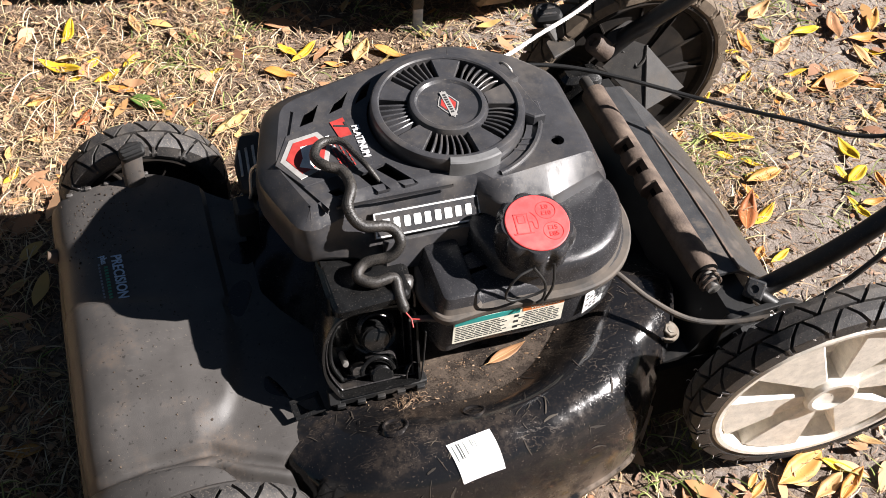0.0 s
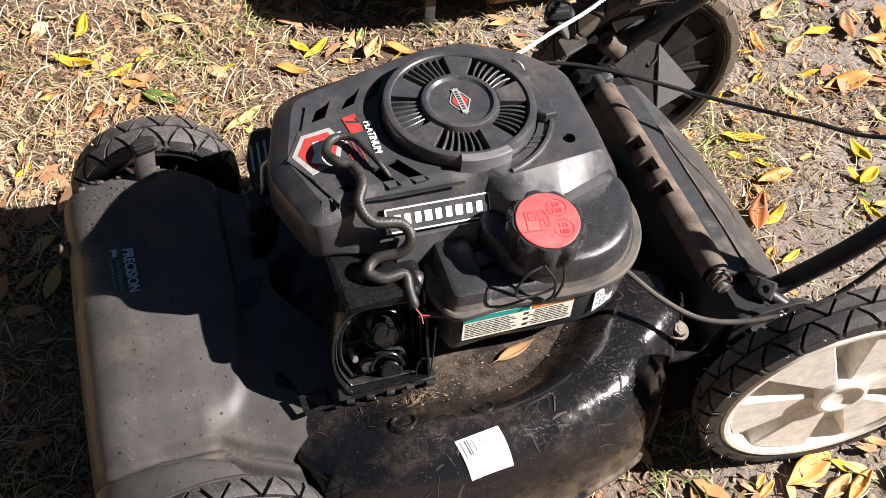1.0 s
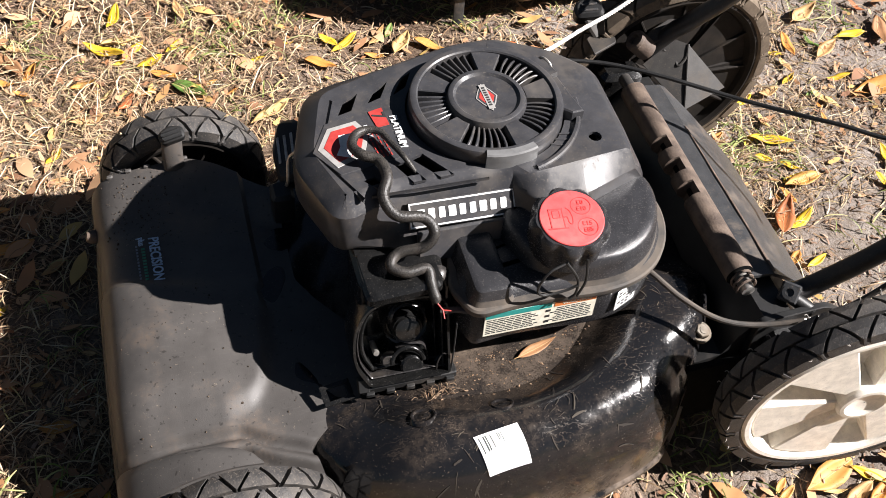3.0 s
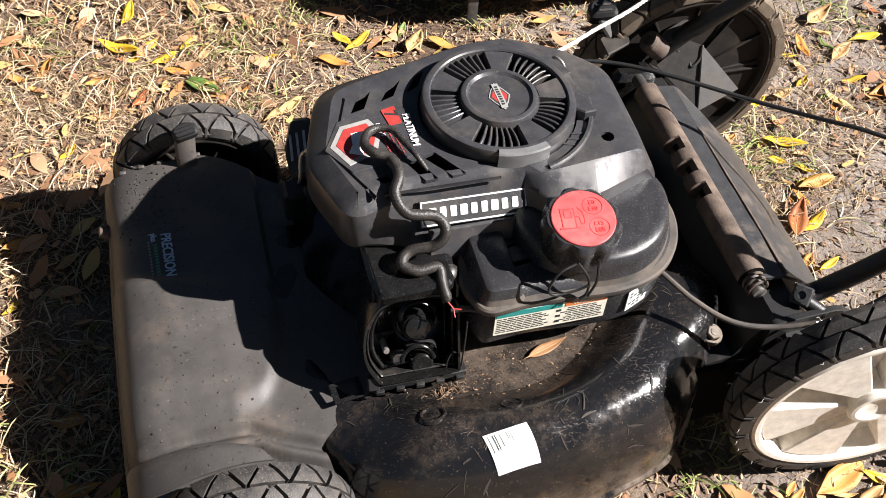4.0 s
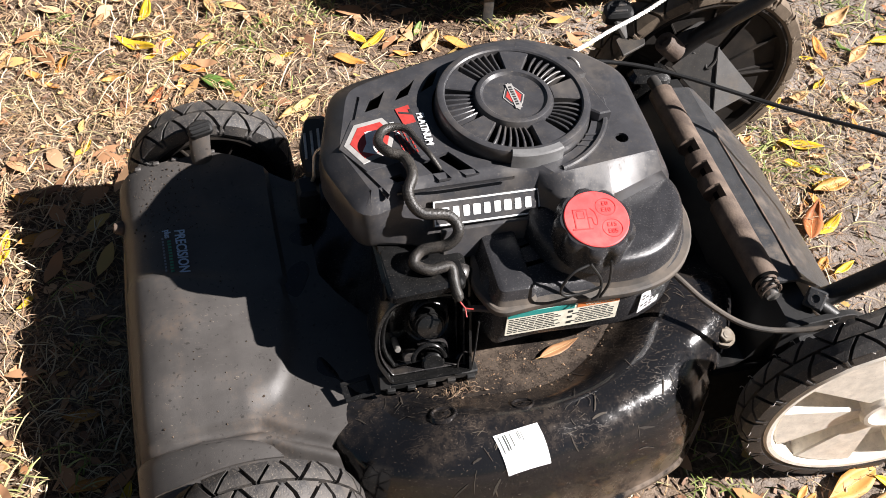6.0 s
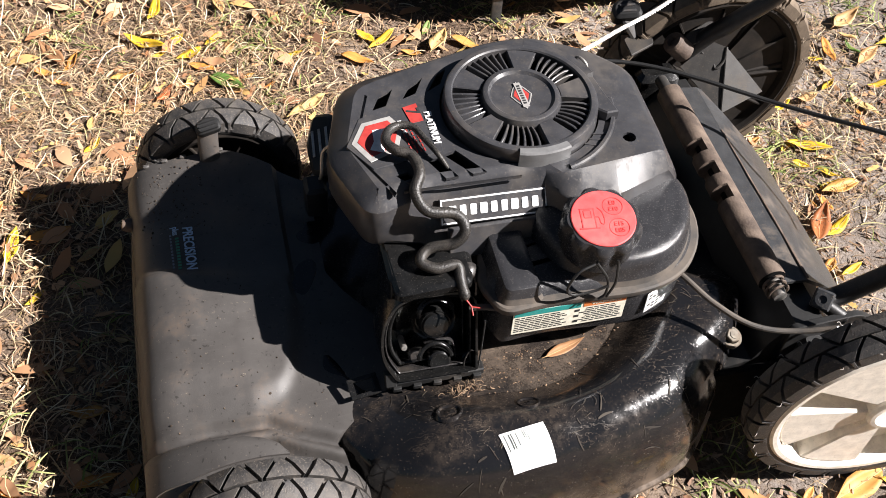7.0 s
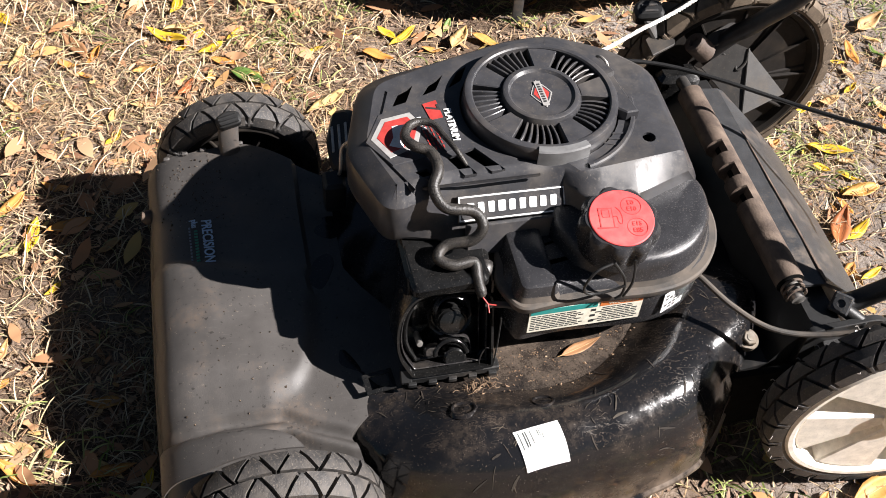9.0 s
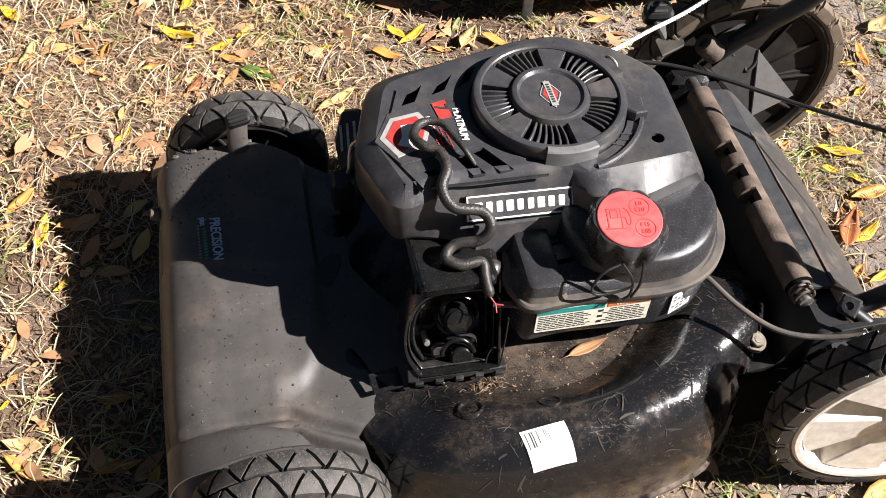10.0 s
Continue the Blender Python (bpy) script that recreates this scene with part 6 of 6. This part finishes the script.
def leaf_mesh(length, width, curl, fold, twist, rng):
    bm = bm_new()
    n, rows = 10, []
    for i in range(n + 1):
        u = i / n
        w = width * (math.sin(math.pi * min(1, u * 1.02 + 0.01)) ** 0.8) * (1.06 - 0.25 * u) / 2
        w *= 1 + rng.uniform(-0.06, 0.06)
        x = (u - 0.5) * length
        z = curl * (2 * u - 1) ** 2 + 0.0015 * math.sin(u * 9 + twist)
        tw = twist * 0.25 * (u - 0.5)
        row = []
        for s in (-1, -0.5, 0, 0.5, 1):
            zz = z + fold * abs(s) * w * 1.1 + tw * s * w
            row.append(bm.verts.new((x, s * w + 0.02 * length * math.sin(u * 3 + twist), max(zz, 0.0005))))
        rows.append(row)
    for a, b in zip(rows, rows[1:]):
        for i in range(4):
            bm.faces.new((a[i], a[i + 1], b[i + 1], b[i]))
    g = bmesh.ops.extrude_face_region(bm, geom=list(bm.faces))
    bmesh.ops.translate(bm, verts=[v for v in g["geom"] if isinstance(v, bmesh.types.BMVert)], vec=(0, 0, 0.0006))
    rib = [(-length * 0.60, 0, 0.001 + curl * 0.6)]
    for i in range(n + 1):
        u = i / n
        rib.append(((u - 0.5) * length, 0.02 * length * math.sin(u * 3 + twist), max(curl * (2 * u - 1) ** 2 + 0.0015 * math.sin(u * 9 + twist), 0.0005) + 0.0006))
    tube(bm, rib, lambda u: 0.0007 - 0.00045 * u, 5, 1, mat=1)
    bmesh.ops.recalc_face_normals(bm, faces=bm.faces)
    return bm


def leaf_shapes():
    out = []
    for k in range(12):
        rng = random.Random(100 + k)
        bm = leaf_mesh(0.06, rng.uniform(0.019, 0.027), rng.uniform(0.002, 0.013), rng.uniform(0.05, 0.6), rng.uniform(-1.5, 1.5), rng)
        me = bpy.data.meshes.new("fallen_leaf")
        bm.to_mesh(me)
        bm.free()
        me.polygons.foreach_set("use_smooth", [True] * len(me.polygons))
        out.append(me)
    return out


SHAPES = leaf_shapes()
SHAPED = {}
LEAF_WORDS = {"yellow": "bright yellow fallen leaf lying on the dry grass", "pale": "pale buff fallen leaf lying on the ground", "tan": "tan dry fallen leaf lying on the ground", "brown": "brown dry fallen leaf lying on the ground",
              "orange": "orange-brown fallen leaf lying on the ground", "green": "green fallen leaf lying on the ground", "rust": "rust-red curled fallen leaf on the ground"}


def fallen_leaf(x, y, turn, length, colour, tilt=0.0, z=None):
    k = LEAF_RNG.randrange(len(SHAPES))
    key = (k, colour)
    if key not in SHAPED:
        me = SHAPES[k].copy()
        me.name = "fallen_leaf"
        me.materials.append(LEAF_MATS[colour])
        me.materials.append(M_RIB)
        SHAPED[key] = me
    ob = new("fallen_leaf", SHAPED[key])
    s = length / 0.061
    h = (ground_height(x, y) + 0.003) if z is None else z
    ob.matrix_basis = pose(x, y, h, tilt + LEAF_RNG.uniform(-9, 9), LEAF_RNG.uniform(-7, 7), turn + (180 if LEAF_RNG.random() < 0.5 else 0)) @ Matrix.Diagonal((s, s * LEAF_RNG.uniform(0.72, 1.02), s, 1))
    return tagged(ob, LEAF_WORDS[colour], "leaf", "leaves on the ground")


for colour, rows in LEAVES.items():
    for x, y, turn, length in rows:
        fallen_leaf(x, y, turn, length, colour, LEAF_RNG.uniform(-12, 12))


def on_machine(x, y):
    return -0.14 < x < 0.74 and -0.28 < y < 0.29


placed = [(x, y) for rows in LEAVES.values() for x, y, _, _ in rows]
count = 0
while count < 130:
    x, y = LEAF_RNG.uniform(-0.6, 1.5), LEAF_RNG.uniform(-0.5, 1.05)
    if on_machine(x, y) or noise.noise(Vector((x * 2.2, y * 2.2, 7))) < -0.25:
        continue
    if min((x - a) ** 2 + (y - b) ** 2 for a, b in placed) < 0.045 ** 2:
        continue
    colour = LEAF_RNG.choices(["tan", "orange", "brown", "yellow", "pale", "rust", "green"], [26, 22, 34, 5, 6, 10, 2])[0]
    fallen_leaf(x, y, LEAF_RNG.uniform(0, 360), LEAF_RNG.uniform(0.022, 0.042), colour, LEAF_RNG.uniform(-15, 15))
    placed.append((x, y))
    count += 1
# one leaf lies on the engine pan
pan_leaf = fallen_leaf(0.3315, -0.132, 16, 0.052, "brown", 0, 0.1500)
pan_leaf.matrix_basis = pose(0.3315, -0.132, 0.1492, 0, 0, 16) @ Matrix.Diagonal((0.84, 0.62, 0.45, 1))
tagged(pan_leaf, "curled tan fallen leaf lying on the dusty engine pan", "leaf")


# ---- crumbled leaf litter ----
def leaf_bits(total):
    rng = random.Random(31)
    verts, faces = [], []
    while len(faces) < total * 6:
        x, y = rng.uniform(-0.7, 1.5), rng.uniform(-0.5, 1.1)
        if on_machine(x, y) and rng.random() < 0.85:
            continue
        if rng.random() > 0.55 - 0.35 * smooth(0.7, 0.95, x) + 0.8 * noise.noise(Vector((x * 3.1, y * 3.1, 9))):
            continue
        le, w, a = rng.uniform(0.006, 0.014) + 0.02 * rng.random() ** 3, rng.uniform(0.003, 0.010), rng.uniform(0, 6.28)
        whole = rng.random() < 0.085
        if whole:
            le = rng.uniform(0.028, 0.052)
            w = le * rng.uniform(0.30, 0.42)
        z, lift, roll = ground_height(x, y) + 0.003, rng.uniform(-0.2, 0.35), rng.uniform(-0.5, 0.5)
        o = len(verts)
        for i in range(7):
            u = i / 6 - 0.5
            ww = w * (1 - (2 * u) ** 2) / 2 + 0.0003 if whole else w * (1 - (2 * u) ** 2 * rng.uniform(0.2, 0.95)) * rng.uniform(0.55, 1.1) / 2
            for s in (-1, 1):
                px, py = u * le, s * ww
                verts.append((x + px * math.cos(a) - py * math.sin(a), y + px * math.sin(a) + py * math.cos(a), z + abs(u) * le * max(lift, 0) + (u + 0.5) * le * abs(lift) * 0.5 + s * ww * roll + ww * 0.5))
        faces += [(o + 2 * i, o + 2 * i + 2, o + 2 * i + 3, o + 2 * i + 1) for i in range(6)]
    me = bpy.data.meshes.new("leaf_litter")
    me.from_pydata(verts, [], faces)
    me.materials.append(M_BITS)
    me.polygons.foreach_set("use_smooth", [True] * len(faces))
    tagged(new("leaf_litter", me), "crumbled brown and orange leaf litter", "litter", kind="stuff")


leaf_bits(3800)


# ---- grass and litter ----
def strewn(name, total, mat, label, seed, length, width, rise, dense):
    rng = random.Random(seed)
    verts, faces = [], []
    made = 0
    while made < total:
        x, y = rng.uniform(-1.3, 2.2), rng.uniform(-1.2, 1.8)
        thin = smooth(-1.3, -0.65, x) * smooth(2.2, 1.5, x) * smooth(-1.2, -0.55, y) * smooth(1.8, 1.05, y)
        if rng.random() > dense(x, y) * thin ** 2 or (-0.10 < x < 0.70 and -0.16 < y < 0.18 and rng.random() < 0.8):
            continue
        le, w = rng.uniform(*length), rng.uniform(*width)
        a, bend, up = rng.uniform(0, 2 * math.pi), rng.gauss(0, 0.7), rng.uniform(*rise)
        o, n = len(verts), 4
        px, py, z0 = x, y, ground_height(x, y)
        for i in range(n + 1):
            u = i / n
            d = a + bend * u
            ww = w * (1 - 0.75 * u * u) / 2
            z = z0 + 0.001 + le * up * math.sin(u * math.pi * 0.75) * 0.55
            nx, ny = -math.sin(d), math.cos(d)
            verts += [(px - nx * ww, py - ny * ww, z), (px + nx * ww, py + ny * ww, z + w * 0.35)]
            px, py = px + math.cos(d) * le / n, py + math.sin(d) * le / n
        faces += [(o + 2 * i, o + 2 * i + 2, o + 2 * i + 3, o + 2 * i + 1) for i in range(n)]
        made += 1
    me = bpy.data.meshes.new(name)
    me.from_pydata(verts, [], faces)
    me.materials.append(mat)
    me.polygons.foreach_set("use_smooth", [True] * len(faces))
    tagged(new(name, me), label, "grass", kind="stuff")


def lawn(x, y):
    k = 0.5 + 0.9 * noise.noise(Vector((x * 2.6, y * 2.6, 2))) + 0.25 * noise.noise(Vector((x * 9, y * 9, 4)))
    k += 0.22 * smooth(0.75, 0.2, x) - 0.12 - 0.24 * smooth(0.65, 0.95, x)
    k -= 0.5 * smooth(-0.14, -0.26, x) * smooth(0.12, -0.04, y)
    return min(1, max(0.05, k))


def tufts(x, y):
    return max(0, noise.noise(Vector((x * 7, y * 7, 12))) - 0.12) * 2.5


strewn("dry_grass", 84000, M_STRAW, "matted dry straw-coloured grass", 21, (0.006, 0.036), (0.0006, 0.0019), (0.0, 0.8), lawn)
strewn("green_grass", 4600, M_GRASS, "short green grass blades in tufts", 22, (0.014, 0.045), (0.0011, 0.0026), (0.2, 0.9), tufts)
strewn("litter", 24000, M_LITTER, "brown leaf crumbs and bark litter", 23, (0.003, 0.015), (0.001, 0.0045), (0.0, 0.6), lambda x, y: 0.75)
strewn("straw_stems", 5200, M_STEM, "long curling straw stems over the ground", 24, (0.02, 0.070), (0.0010, 0.0021), (0.05, 0.6), lawn)
